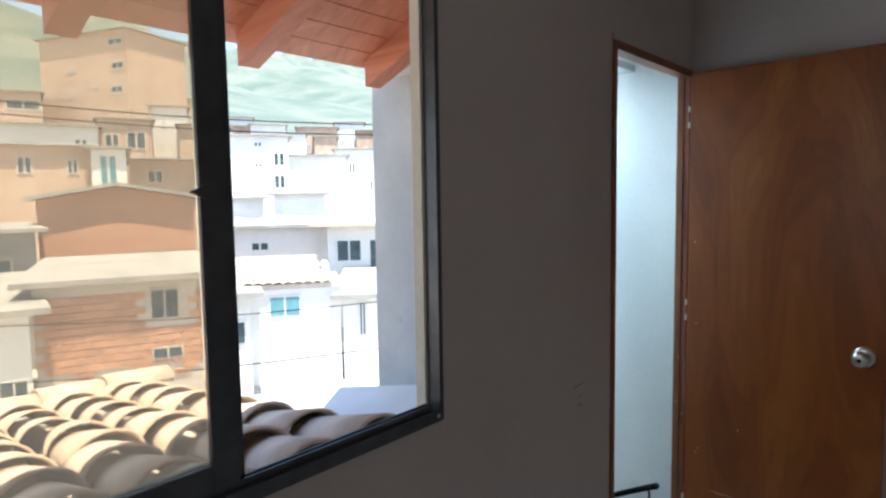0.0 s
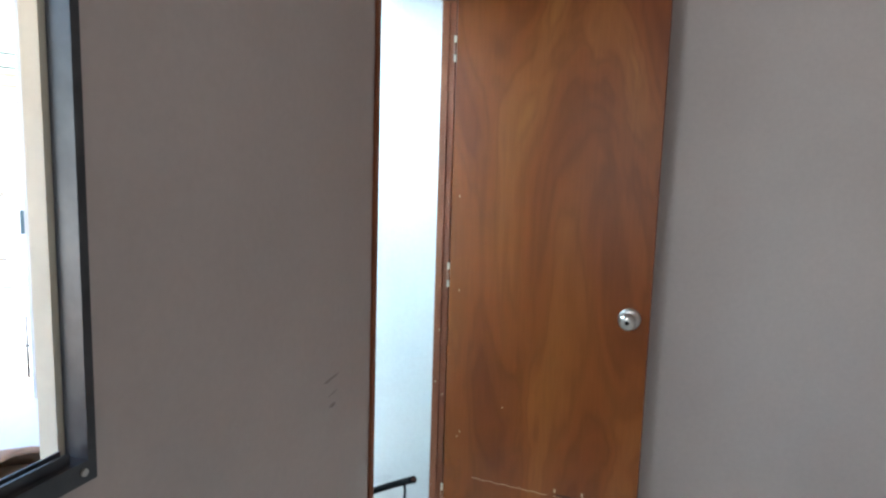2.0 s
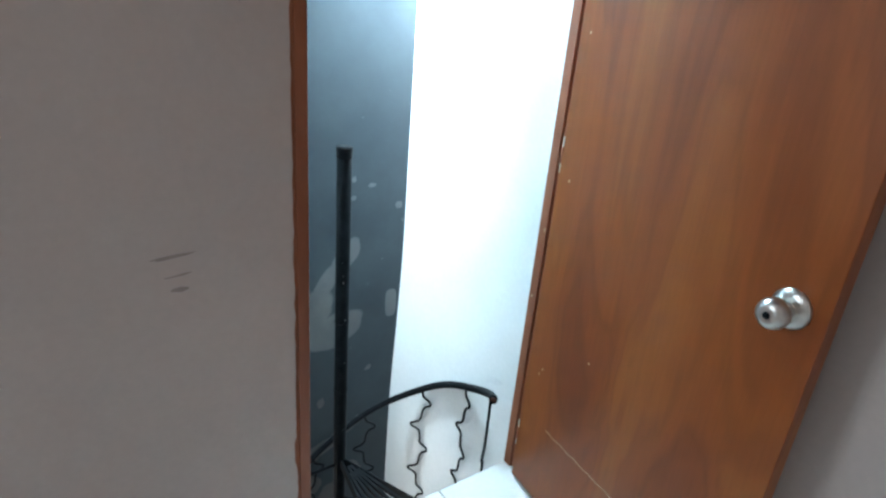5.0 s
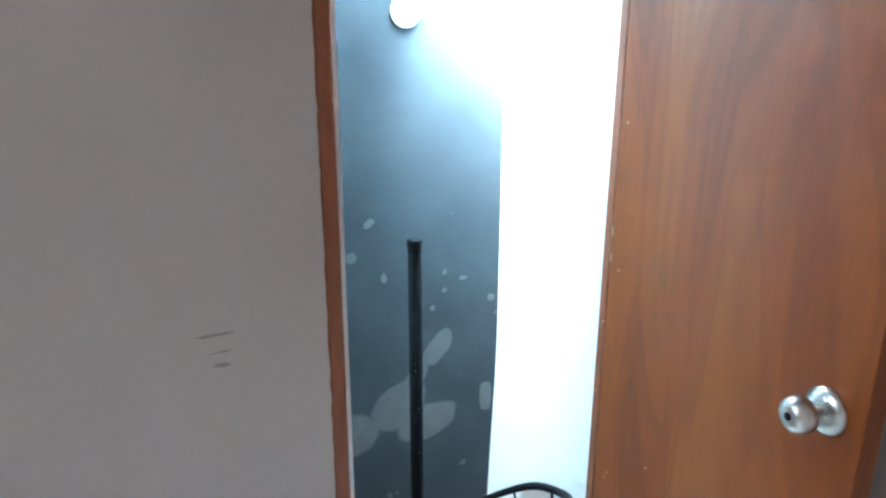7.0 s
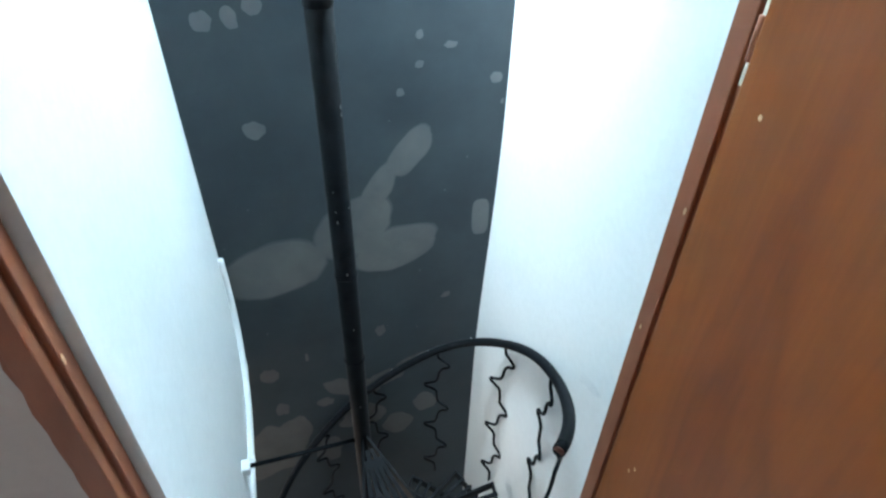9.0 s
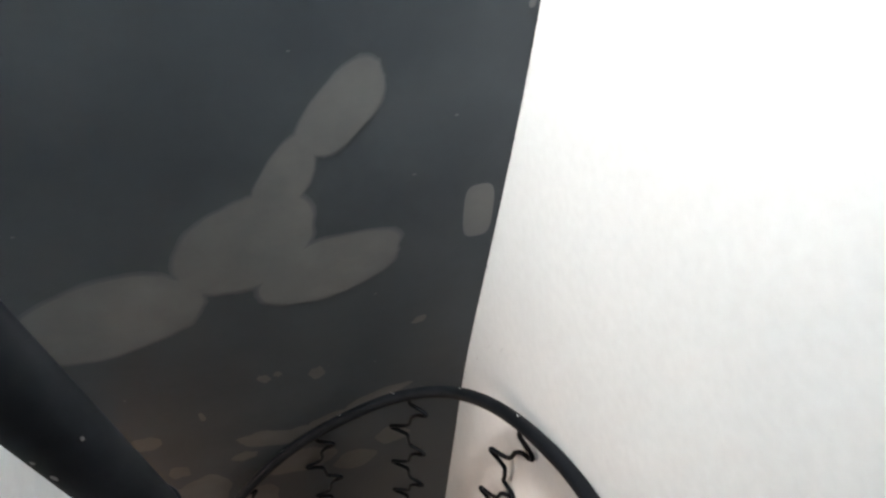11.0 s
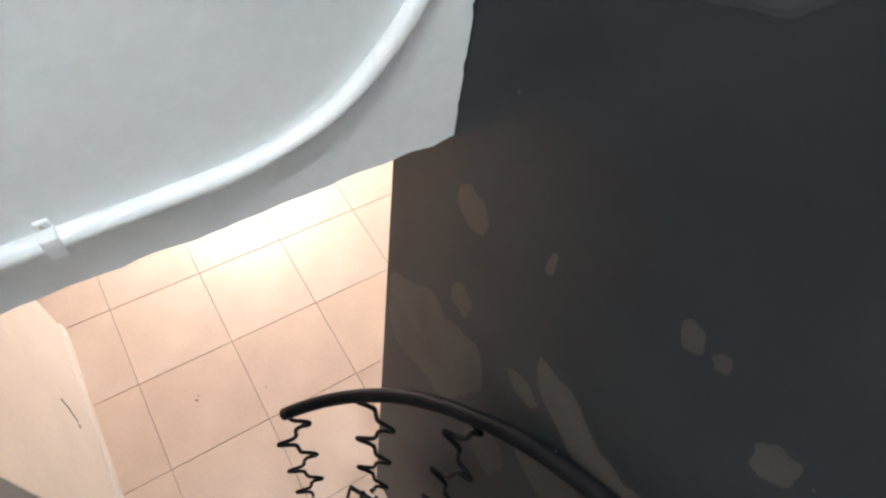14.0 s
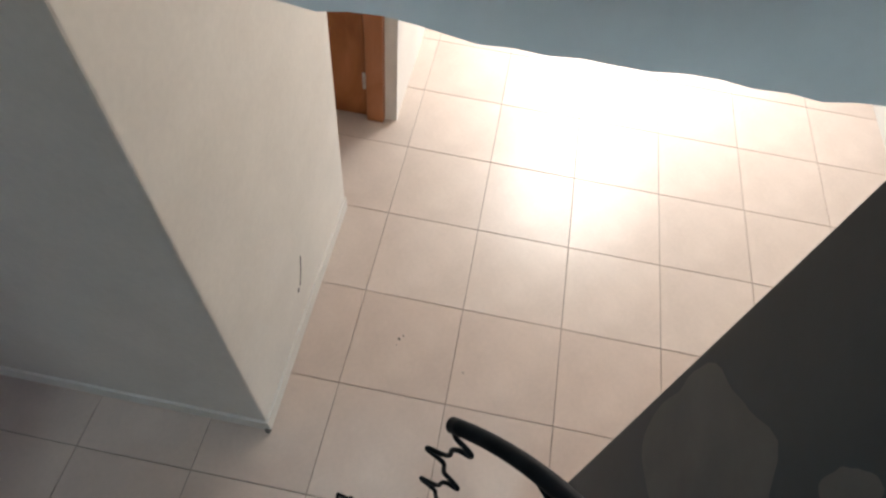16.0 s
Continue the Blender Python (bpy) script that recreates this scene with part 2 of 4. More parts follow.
wall_north = structure("wall_north", boxes(
    (-4.3, 0, 0, WIN[0], WALL_T, ZC), (WIN[0], 0, 0, WIN[1], 0.058, WIN[2]), (WIN[0], 0, WIN[3], WIN[1], 0.058, ZC),
    (WIN[1], 0, 0, WIN[1] + 0.1, 0.058, ZC), (WIN[1] + 0.1, 0, 0, JL, WALL_T, ZC), (JL, 0, LINTEL, JR + 0.03, WALL_T, ZC), (JR + 0.03, 0, 0, RX + 0.3, FLOOR_Y, ZC)),
    M_WALL, "brown-beige painted plaster wall with window and doorway")
structure("wall_east", boxes((RX, -3.3, 0, RX + 0.12, 0, ZC)), M_WALL, "grey-beige painted plaster wall behind the open door")
structure("wall_west", boxes((-4.42, -3.3, 0, -4.3, WALL_T, ZC)), M_WALL, "brown-beige painted plaster wall of the room")
structure("wall_south", boxes((-4.42, -3.42, 0, RX + 0.12, -3.3, ZC)), M_WALL, "brown-beige painted plaster wall of the room")
structure("ceiling", boxes((-4.42, -3.42, ZC, RX + 0.12, WALL_T, ZC + 0.08)), M_WALL, "plain painted room ceiling", "ceiling")
structure("baseboard", bev(boxes((RX - 0.012, -3.3, -0.004, RX, -0.02, 0.075)), 0.003), M_WALL, "painted skirting along the east wall", "baseboard")
floor = structure("floor", boxes((-4.3, -3.3, -0.2, RX, 0, -0.005), (JL, 0, -0.2, JR + 0.03, FLOOR_Y - 0.002, -0.005)), M_GROUT,
                  "white ceramic tile floor of the upper room", "floor")

# ---- the setting: stairwell ----
wall_dark = structure("wall_dark", boxes((XL - 0.109, YD, ZS, XR + 0.12, YD + 0.12, 1.97), (XL - 0.126, YD, ZL, XR + 0.12, YD + 0.12, ZS)), M_DARK,
                      "dark slate-blue painted wall with pale filler patches")


def east_x(z):
    """The east face of the stairwell leans in a little towards its foot."""
    f = max(0.0, min(1.0, (0.45 - z) / 1.05))
    return XR - 0.030 * f * f * (3 - 2 * f)


def leaning(y0, y1, levels):
    bm = bmesh.new()
    rows = [[bm.verts.new(p) for p in ((east_x(z), y0, z), (XR + 0.12, y0, z), (XR + 0.12, y1, z), (east_x(z), y1, z))] for z in levels]
    for low, high in zip(rows, rows[1:]):
        for k in range(4):
            bm.faces.new((low[k], low[(k + 1) % 4], high[(k + 1) % 4], high[k]))
    bm.faces.new(rows[0][::-1])
    bm.faces.new(rows[-1])
    return bm


wall_stair_east = structure("wall_stair_east", leaning(FLOOR_Y, YD, [ZL] + [-0.6 + 0.035 * i for i in range(31)] + [2.45]), M_WHITE,
                            "scuffed white painted stairwell wall")
structure("wall_under_room", leaning(-0.9, FLOOR_Y, (ZL, -0.6, -0.4, -0.2)), M_WHITE, "white painted wall below the upper floor")
bm = bmesh.new()
NY, NZ = 60, 6
for xi in (XL - 0.11, XL):
    for j in range(NY + 1):
        for k in range(NZ + 1):
            y = WALL_T + (YD - WALL_T) * j / NY
            z = ZS + (0.06 * k / 5 if k < 6 else 2.35 - ZS)
            bm.verts.new((xi, y, z))
bm.verts.ensure_lookup_table()
vid = lambda s, j, k: bm.verts[s * (NY + 1) * (NZ + 1) + j * (NZ + 1) + k]
for j in range(NY):
    for k in range(NZ):
        for s in (0, 1):
            bm.faces.new((vid(s, j, k), vid(s, j + 1, k), vid(s, j + 1, k + 1), vid(s, j, k + 1)))
    bm.faces.new((vid(0, j, 0), vid(0, j + 1, 0), vid(1, j + 1, 0), vid(1, j, 0)))
for k in range(NZ):
    for j in (0, NY):
        bm.faces.new((vid(0, j, k), vid(0, j, k + 1), vid(1, j, k + 1), vid(1, j, k)))
ragged(bm, 2, ZS, 0.006, 22)
wall_stair_west = structure("wall_stair_west", bm, M_WHITE, "white painted stairwell wall ending ragged at the slab")
structure("wall_reveal", boxes((XL - 0.11, FLOOR_Y + 0.002, ZS, XL, WALL_T, LINTEL + 0.05)), M_WHITE, "white painted reveal beside the doorway")
structure("slab_edge", boxes((XL - 0.11, -0.9, ZS, XL - 0.028, FLOOR_Y, -0.2), (XL - 0.028, -0.9, ZS, XR, FLOOR_Y - 0.01, -0.2)), M_WHITE,
          "white painted slab edge under the doorway", "slab")
# boards over the stairs, with an opening cut for the added roof light
bm = bmesh.new()


def sloped(bm, x0, x1, y0, y1, up=0.0, t=0.02):
    vs = [bm.verts.new((x, y, eave_z(y) + up + h)) for h in (0, t) for x, y in ((x0, y0), (x1, y0), (x1, y1), (x0, y1))]
    for f in ((3, 2, 1, 0), (4, 5, 6, 7), (0, 1, 5, 4), (1, 2, 6, 5), (2, 3, 7, 6), (3, 0, 4, 7)):
        bm.faces.new([vs[i] for i in f])


sloped(bm, XL - 0.11, ADDED_GAP[0], WALL_T, YD + 0.12)
sloped(bm, ADDED_GAP[1], XR + 0.12, WALL_T, YD + 0.12)
sloped(bm, ADDED_GAP[0], ADDED_GAP[1], WALL_T, ADDED_GAP[2])
sloped(bm, ADDED_GAP[0], ADDED_GAP[1], ADDED_GAP[3], YD + 0.12)
structure("ceiling_stair", bm, M_ROOFWOOD, "orange wooden board ceiling over the stairs", "ceiling")
# added sheet, out of view, stops direct sun falling through the gap
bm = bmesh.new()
sloped(bm, ADDED_GAP[0] - 0.03, ADDED_GAP[1] + 0.03, ADDED_GAP[2] - 0.03, ADDED_GAP[3] + 0.03, 0.024, 0.003)
structure("added_sun_screen", bm, M_SHEETPANE, "added unseen milky sheet screening direct sun from the stairs", "roof light")
structure("stair_beam", bev(boxes((XL, 0.3, 2.06, XR, 0.38, 2.16)), 0.004), M_WHITE, "white painted beam across the stairwell", "beam")

# ---- the setting: lower storey ----
floor_low = structure("floor_lower", boxes((-6, -3.5, ZL - 0.1, XR + 0.12, 2.6, ZL - 0.004)), M_GROUT2, "cream ceramic tile floor of the lower storey", "floor")
structure("ceiling_lower", boxes((-6, -3.5, ZS + 0.01, XL - 0.11, 2.6, ZS + 0.17)), M_WHITE, "white painted slab over the lower storey", "ceiling")
partition = structure("wall_partition", bev(boxes((-1.936, -3.5, ZL, -0.975, 0.138, ZS + 0.01)), 0.006, 2), M_WARMWHITE, "cream painted partition wall of the lower storey")
structure("baseboard_lower", bev(boxes((-1.932, 0.138, ZL, -0.966, 0.147, ZL + 0.075), (-0.975, -3.5, ZL, -0.966, 0.138, ZL + 0.075)), 0.002), M_WARMWHITE,
          "cream skirting round the partition wall", "baseboard")
structure("wall_low_south", boxes((-6, -3.6, ZL, XR + 0.12, -3.5, ZS + 0.01)), M_WARMWHITE, "cream painted outer wall of the lower storey")
structure("wall_low_north", boxes((-4.05, 2.6, ZL, XR + 0.12, 2.72, ZS + 0.01)),
          M_WARMWHITE, "cream painted outer wall of the lower storey")
structure("wall_low_east", boxes((XR, -3.5, ZL, XR + 0.12, -0.9, ZS), (XL, YD + 0.12, ZL, XL + 0.1, 2.6, ZS + 0.01)), M_WARMWHITE, "cream painted outer wall of the lower storey")
structure("wall_low_west", boxes((-4.05, -3.6, ZL, -3.93, 0.42, ZS + 0.01), (-4.05, 2.4, ZL, -3.93, 2.72, ZS + 0.01)), M_WARMWHITE, "cream painted outer wall beside a wide opening")
# wall with the lower door, set back behind the partition
structure("wall_low_inner", boxes((-3.9, -3.5, ZL, -2.475, -0.655, ZS + 0.01), (-3.9, 0.18, ZL, -2.475, 0.235, ZS + 0.01), (-3.9, -0.655, ZL + 2.03, -2.475, 0.18, ZS + 0.01)),
          M_WARMWHITE, "cream painted wall round the lower wooden door")


# ---- the spiral stair ----
PX, PY = -0.337, 0.502
PITCH = 25.4                      # degrees of turn for each tread
RISE = 0.188
stair = thing("spiral_staircase", "black painted iron spiral staircase with open bar treads", "staircase", at=(PX, PY, ZL))


def spiral(a, r, z):
    return (PX + r * math.cos(radians(a)), PY + r * math.sin(radians(a)), z)


pole = part("pole", tube([(PX, PY, ZL), (PX, PY, -1.2), (PX, PY, 0), (PX, PY, 0.9)], 0.022, 20), M_IRON, stair, "", True)
for i in range(9):                        # bare flecks where the paint has come off
    a, z = random.uniform(-150, -20), random.uniform(-0.15, 0.75)
    bm = bmesh.new()
    bmesh.ops.create_icosphere(bm, subdivisions=1, radius=1, matrix=Matrix.Translation(spiral(a, 0.0218, z)) @ Matrix.Rotation(radians(a), 4, "Z") @ Matrix.Diagonal((0.0007, random.uniform(0.0008, 0.002), random.uniform(0.0015, 0.006), 1)))
    part("paint_chip", bm, M_PATCH, pole, "bare grey fleck in the black paint")
for z in (0.36, 0.10):                    # weld beads round the pole
    part("weld_bead", tube([spiral(18 * k, 0.0222, z + 0.002 * math.sin(k * 1.9)) for k in range(21)], 0.0022, 6), M_IRON, pole, "", True)
part("cap", tube([(PX, PY, 0.898), (PX, PY, 0.925), (PX, PY, 0.927)], 0.0235, 20), M_IRON, pole, "dented open pipe end", True)


# handrail: bearing round the pole, distance from it, height
RAIL = [(-52, 0.514, 0.211), (-20, 0.482, 0.046), (10, 0.484, -0.105), (40, 0.520, -0.325), (70, 0.462, -0.532),
        (100, 0.440, -0.749), (125, 0.451, -0.962), (153.2, 0.456, -1.195)]


def along_rail(a, column):
    """A smooth value between the rows of RAIL."""
    ks, vs = [row[0] for row in RAIL], [row[column] for row in RAIL]
    i = max(0, min(len(ks) - 2, sum(k <= a for k in ks) - 1))
    slope = [(vs[min(j + 1, len(vs) - 1)] - vs[max(j - 1, 0)]) / (ks[min(j + 1, len(ks) - 1)] - ks[max(j - 1, 0)]) for j in range(len(vs))]
    h = ks[i + 1] - ks[i]
    t = (a - ks[i]) / h
    return (vs[i] * (1 + 2 * t) * (1 - t) ** 2 + slope[i] * h * t * (1 - t) ** 2
            + vs[i + 1] * t * t * (3 - 2 * t) + slope[i + 1] * h * t * t * (t - 1))


def rail_r(a):
    return along_rail(a, 1)


def rail_z(a):
    return along_rail(a, 2)


RAIL_A0, RAIL_A1 = RAIL[0][0], RAIL[-1][0]
rail = part("handrail", tube([spiral(a, rail_r(a), rail_z(a)) for a in (RAIL_A0 + (RAIL_A1 - RAIL_A0) * i / 90 for i in range(91))], 0.0135, 14),
            M_IRON, stair, "", True)
for a in (RAIL_A0, RAIL_A1):
    tip = 0.35 if a > 0 else -0.35
    part("end_bore", tube([spiral(a + tip * k, rail_r(a), rail_z(a)) for k in (0.0, 0.6, 1.0)], 0.0102, 12), M_HOLE, rail, "open end of the rail pipe", True)


def smooth_line(key, steps=4):
    """A rounded line through the key points."""
    out = []
    for i in range(len(key) - 1):
        p0, p1, p2, p3 = key[max(i - 1, 0)], key[i], key[i + 1], key[min(i + 2, len(key) - 1)]
        for k in range(steps):
            f = k / steps
            out.append(tuple(0.5 * (2 * p1[d] + (p2[d] - p0[d]) * f + (2 * p0[d] - 5 * p1[d] + 4 * p2[d] - p3[d]) * f * f
                                    + (3 * p1[d] - p0[d] - 3 * p2[d] + p3[d]) * f ** 3) for d in (0, 1)))
    return out + [key[-1]]


# one wave of a bent rod: how far down, how far aside; a long run to one hook, then a short step back to the other
WAVE = [(0.018, -0.006), (0.024, -0.022), (0.030, -0.040), (0.038, -0.046), (0.050, -0.041), (0.064, -0.022), (0.090, -0.008), (0.125, -0.004), (0.148, 0.006),
        (0.166, 0.026), (0.178, 0.044), (0.186, 0.047), (0.192, 0.040), (0.194, 0.018), (0.200, 0.003), (0.216, 0.000), (0.238, -0.002)]
WAVE_LENGTH = 0.240


def baluster(a, height, start=0.0):
    """A bent rod under the handrail that sways to and fro along the rail; start: where in the wave it begins."""
    key, n = [(0, 0.0), (0.006, 0.0)], 0
    while n * WAVE_LENGTH - start < height:
        key += [(n * WAVE_LENGTH + d - start + 0.008, 0.86 * u + 0.0025 * noise.noise((a, n * 3.1 + d * 20, 1))) for d, u in WAVE]
        n += 1
    key = key[:2] + [k for k in key[2:] if 0.012 < k[0] < height - 0.01] + [(height, 0.0)]
    z0 = rail_z(a) - 0.008
    return tube([spiral(a + math.degrees(u / 0.43), rail_r(a) - 0.005, z0 - d) for d, u in smooth_line(key)], 0.0048, 7)


for a, start in ((152.2, 0.0), (128, 0.150), (104, 0.06), (78, 0.0), (51, 0.0), (20.5, 0.0), (-12, 0.0), (-45, 0.075)):
    part("baluster", baluster(a, 0.74, start), M_IRON, stair, "", True)


def flat_bar(p, q, w, h):
    """An upright flat bar from p to q: w thick, h high, its top at the points' height."""
    bm = bmesh.new()
    d = (Vector(q) - Vector(p))
    n = Vector((-d.y, d.x, 0)).normalized() * (w / 2)
    vs = [bm.verts.new(Vector(c) + s * n + Vector((0, 0, k))) for c in (p, q) for s, k in ((-1, 0), (1, 0), (1, -h), (-1, -h))]
    for f in ((0, 1, 2, 3), (7, 6, 5, 4), (0, 4, 5, 1), (1, 5, 6, 2), (2, 6, 7, 3), (3, 7, 4, 0)):
        bm.faces.new([vs[i] for i in f])
    return bm


for k in range(11):
    a0, z = -98.5 + PITCH * k, -RISE * (k + 1)
    a1 = a0 + PITCH + 6
    tread = part("tread", flat_bar(spiral(a0, 0.02, z), spiral(a0, 0.435, z), 0.006, 0.035), M_IRON, stair)
    part("bar", flat_bar(spiral(a1, 0.02, z), spiral(a1, 0.435, z), 0.006, 0.035), M_IRON, tread)
    part("rim", flat_bar(spiral(a0, 0.435, z), spiral(a1, 0.435, z), 0.006, 0.035), M_IRON, tread)
    for b in range(1, 6):
        a = a0 + (a1 - a0) * b / 6
        part("slat", flat_bar(spiral(a, 0.06 + 0.03 * (b % 2), z - 0.001), spiral(a, 0.433, z - 0.001), 0.010, 0.014), M_IRON, tread)
bar = part("wall_anchor", tube([(XL - 0.004, 0.472, -0.19), (-0.5, 0.486, -0.205), (PX, PY, -0.222)], 0.006, 8), M_IRON, stair, "black iron anchor bar into the wall", True)
part("wall_plate", bev(boxes((XL - 0.001, 0.456, -0.205, XL + 0.02, 0.488, -0.178)), 0.004), M_WHITE, bar, "paint-covered anchor plate")


# ---- filler patches and scuffs on the stairwell walls ----
def blob(cx, cz, rx, rz, ang=0.0, seed=0, wob=0.1, n=56):
    pts = []
    for i in range(n):
        a = 2 * math.pi * i / n
        k = 1 + wob * noise.noise((math.cos(a) * 1.3 + seed * 7.1, math.sin(a) * 1.3, seed)) * 2 + wob * 0.35 * noise.noise((math.cos(a) * 4.7, math.sin(a) * 4.7, seed * 3.3)) + 0.015 * noise.noise((i * 0.9, seed, 3))
        u, v = rx * k * math.cos(a), rz * k * math.sin(a)
        c, s = math.cos(radians(ang)), math.sin(radians(ang))
        pts.append((cx + u * c - v * s, cz + u * s + v * c))
    return pts


def patch(name, pts, y0, mat, parent, thick=0.0012, label=""):
    """A film of paint of some outline, just proud of the wall."""
    bm = bmesh.new()
    bm.faces.new([bm.verts.new((x, y0 - thick, z)) for x, z in pts])
    return part(name, bm, mat, parent, label)


# centre x, centre z, half width, half height, turn
PATCHES = [
    (-0.498, 0.006, 0.160, 0.088, 13), (-0.262, 0.122, 0.122, 0.083, 38), (-0.188, 0.24, 0.085, 0.034, 62), (-0.095, 0.35, 0.085, 0.042, 52),
    (-0.139, 0.018, 0.130, 0.072, 20), (-0.482, 0.460, 0.026, 0.024, 0), (-0.547, 0.728, 0.022, 0.024, 0),
    (-0.490, 0.732, 0.017, 0.026, 15), (-0.437, 0.755, 0.021, 0.022, 0), (-0.068, 0.664, 0.009, 0.012, 0), (0.010, 0.633, 0.016, 0.009, 0),
    (-0.069, 0.590, 0.011, 0.011, 0), (-0.118, 0.521, 0.011, 0.011, 0), (0.134, 0.537, 0.017, 0.015, -20), (0.157, 0.468, 0.005, 0.008, 0),
    (-0.367, 0.882, 0.024, 0.015, 40), (-0.314, 0.664, 0.012, 0.019, 0)]
LOW_PATCHES = [
    (-0.203, -0.322, 0.018, 0.024, 0), (-0.308, -0.293, 0.012, 0.017, 20), (-0.280, -0.287, 0.008, 0.011, 0), (0.020, -0.208, 0.018, 0.011, 30),
    (-0.582, -0.445, 0.030, 0.034, 0), (-0.566, -0.632, 0.024, 0.034, 0), (-0.453, -0.388, 0.006, 0.020, 0), (-0.635, -0.875, 0.120, 0.160, -22),
    (-0.545, -0.800, 0.060, 0.110, -14), (-0.345, -0.578, 0.072, 0.042, -34), (-0.270, -0.600, 0.060, 0.042, -6), (-0.190, -0.565, 0.080, 0.036, 14), (-0.085, -0.505, 0.080, 0.026, 22),
    (-0.290, -0.770, 0.090, 0.070, 10), (-0.160, -0.860, 0.060, 0.060, 0), (-0.415, -0.640, 0.030, 0.024, 0), (-0.430, -0.930, 0.050, 0.080, 0), (-0.050, -0.760, 0.050, 0.050, 0)]
for i, (cx, cz, rx, rz, ang) in enumerate(PATCHES):
    body = patch("filler_patch", blob(cx, cz, rx, rz, ang, i, 0.07 if rx > 0.05 else 0.12), YD, M_PATCH, wall_dark, 0.0008 + 0.00005 * i)
    if rx > 0.05:
        for k, (grow, mat) in enumerate(((1.03, M_BRUSH2), (1.07, M_BRUSH1))):
            patch("brushed_edge", blob(cx, cz, rx * grow, rz * grow, ang, i, 0.085 + 0.01 * k, 90), YD, mat, body, 0.0006 - 0.0003 * k - 0.00003 * i, "thinly brushed border")
for i, (cx, cz, rx, rz, ang) in enumerate(LOW_PATCHES):
    patch("filler_patch", blob(cx, cz, rx, rz, ang, i + 40, 0.16), YD, M_PATCH2, wall_dark, 0.0002 + 0.0001 * (i % 5))
RC = [(0.1200 + math.copysign(abs(math.cos(q)) ** 0.55, math.cos(q)) * 0.027 - 0.04 * (math.sin(q) * 0.062) , 0.092 + math.copysign(abs(math.sin(q)) ** 0.55, math.sin(q)) * 0.066) for q in (2 * math.pi * k / 36 for k in range(36))]
patch("filler_patch", RC, YD, M_PATCH, wall_dark, 0.0009)
for i in range(14):
    patch("paint_speck", blob(random.uniform(XL + 0.02, XR - 0.02), random.uniform(-0.9, 1.15), random.uniform(0.0012, 0.0035), random.uniform(0.001, 0.003), 0, i + 90, 0.2, 8),
          YD, M_PATCH, wall_dark, 0.0012)

# dark paint brushed unevenly past the corners
for x_at, sgn, wall in ((XL, 1, wall_stair_west), (XR, -1, wall_stair_east)):
    bm = bmesh.new()
    rows = []
    zs = [ZS + 0.01 + 0.008 * i for i in range(240)] if sgn > 0 else [-1.9 + 0.011 * i for i in range(340)]
    for z in zs:
        w = 0.0006 + 0.002 * max(0, noise.noise((z * 9, sgn, 2))) + 0.005 * max(0, noise.noise((z * 60, sgn, 5)))
        x = x_at if sgn > 0 else east_x(z)
        rows.append((bm.verts.new((x + sgn * 0.0007, YD - w, z)), bm.verts.new((x + sgn * 0.0007, YD - 0.0001, z))))
    for (a, b), (c, d) in zip(rows, rows[1:]):
        bm.faces.new((a, b, d, c))
    part("paint_edge", bm, M_DARK, wall, "ragged dark paint edge")

# plaster ridges and scratches on the white east wall round the handrail
for i in range(6):
    y, z = random.uniform(0.70, 0.90), random.uniform(-0.28, -0.02)
    L = random.uniform(0.012, 0.05)
    bm = tube([(east_x(z) - 0.0002, y, z), (east_x(z - L / 2) - 0.0015, y + L * 0.2, z - L * 0.5), (east_x(z - L) - 0.0002, y + L * 0.25, z - L)], 0.0005, 6)
    part("plaster_ridge", bm, M_WHITE, wall_stair_east, "", True)
for i, (y, z, ry, rz_) in enumerate([(0.47, -0.05, 0.09, 0.012), (0.30, 0.09, 0.05, 0.014)]):
    pts = blob(y, z, ry, rz_, -25, i + 200, 0.3, 24)
    bm = bmesh.new()
    bm.faces.new([bm.verts.new((east_x(b) - 0.0008, a, b)) for a, b in pts])
    part("rub_mark", bm, M_SCUFF, wall_stair_east)

# ---- conduit on the west wall ----
conduit = thing("electrical_conduit", "white painted plastic conduit bending along the wall foot", "conduit", at=(XL, 0.9, 0))
xc = XL + 0.006
knots = [(0.938, 0.095), (0.938, 0.0), (0.932, -0.068), (0.918, -0.122), (0.899, -0.174), (0.868, -0.218), (0.829, -0.258), (0.783, -0.284), (0.725, -0.300), (0.66, -0.304), (0.56, -0.305), (0.45, -0.305), (0.28, -0.303), (0.125, -0.302)]
pts = []
for i in range(len(knots) - 1):
    p0, p1, p2, p3 = knots[max(i - 1, 0)], knots[i], knots[i + 1], knots[min(i + 2, len(knots) - 1)]
    for f in (0, 0.25, 0.5, 0.75):
        c = [0.5 * (2 * p1[d] + (p2[d] - p0[d]) * f + (2 * p0[d] - 5 * p1[d] + 4 * p2[d] - p3[d]) * f * f + (3 * p1[d] - p0[d] - 3 * p2[d] + p3[d]) * f ** 3) for d in (0, 1)]
        pts.append((xc, c[0], c[1]))
pts.append((xc, *knots[-1]))
part("pipe", tube(pts, 0.0095, 12), M_PVC, conduit, "", True)
clip = part("clip", bev(boxes((XL, 0.558, -0.318, XL + 0.0165, 0.572, -0.292), (XL, 0.559, -0.293, XL + 0.005, 0.571, -0.284)), 0.004, 3), M_PVC, conduit, "white conduit clip")
part("screw", tube([(XL + 0.003, 0.565, -0.288), (XL + 0.0058, 0.565, -0.288), (XL + 0.006, 0.565, -0.288)], 0.002, 8), M_STEEL, clip, "small steel screw head", True)
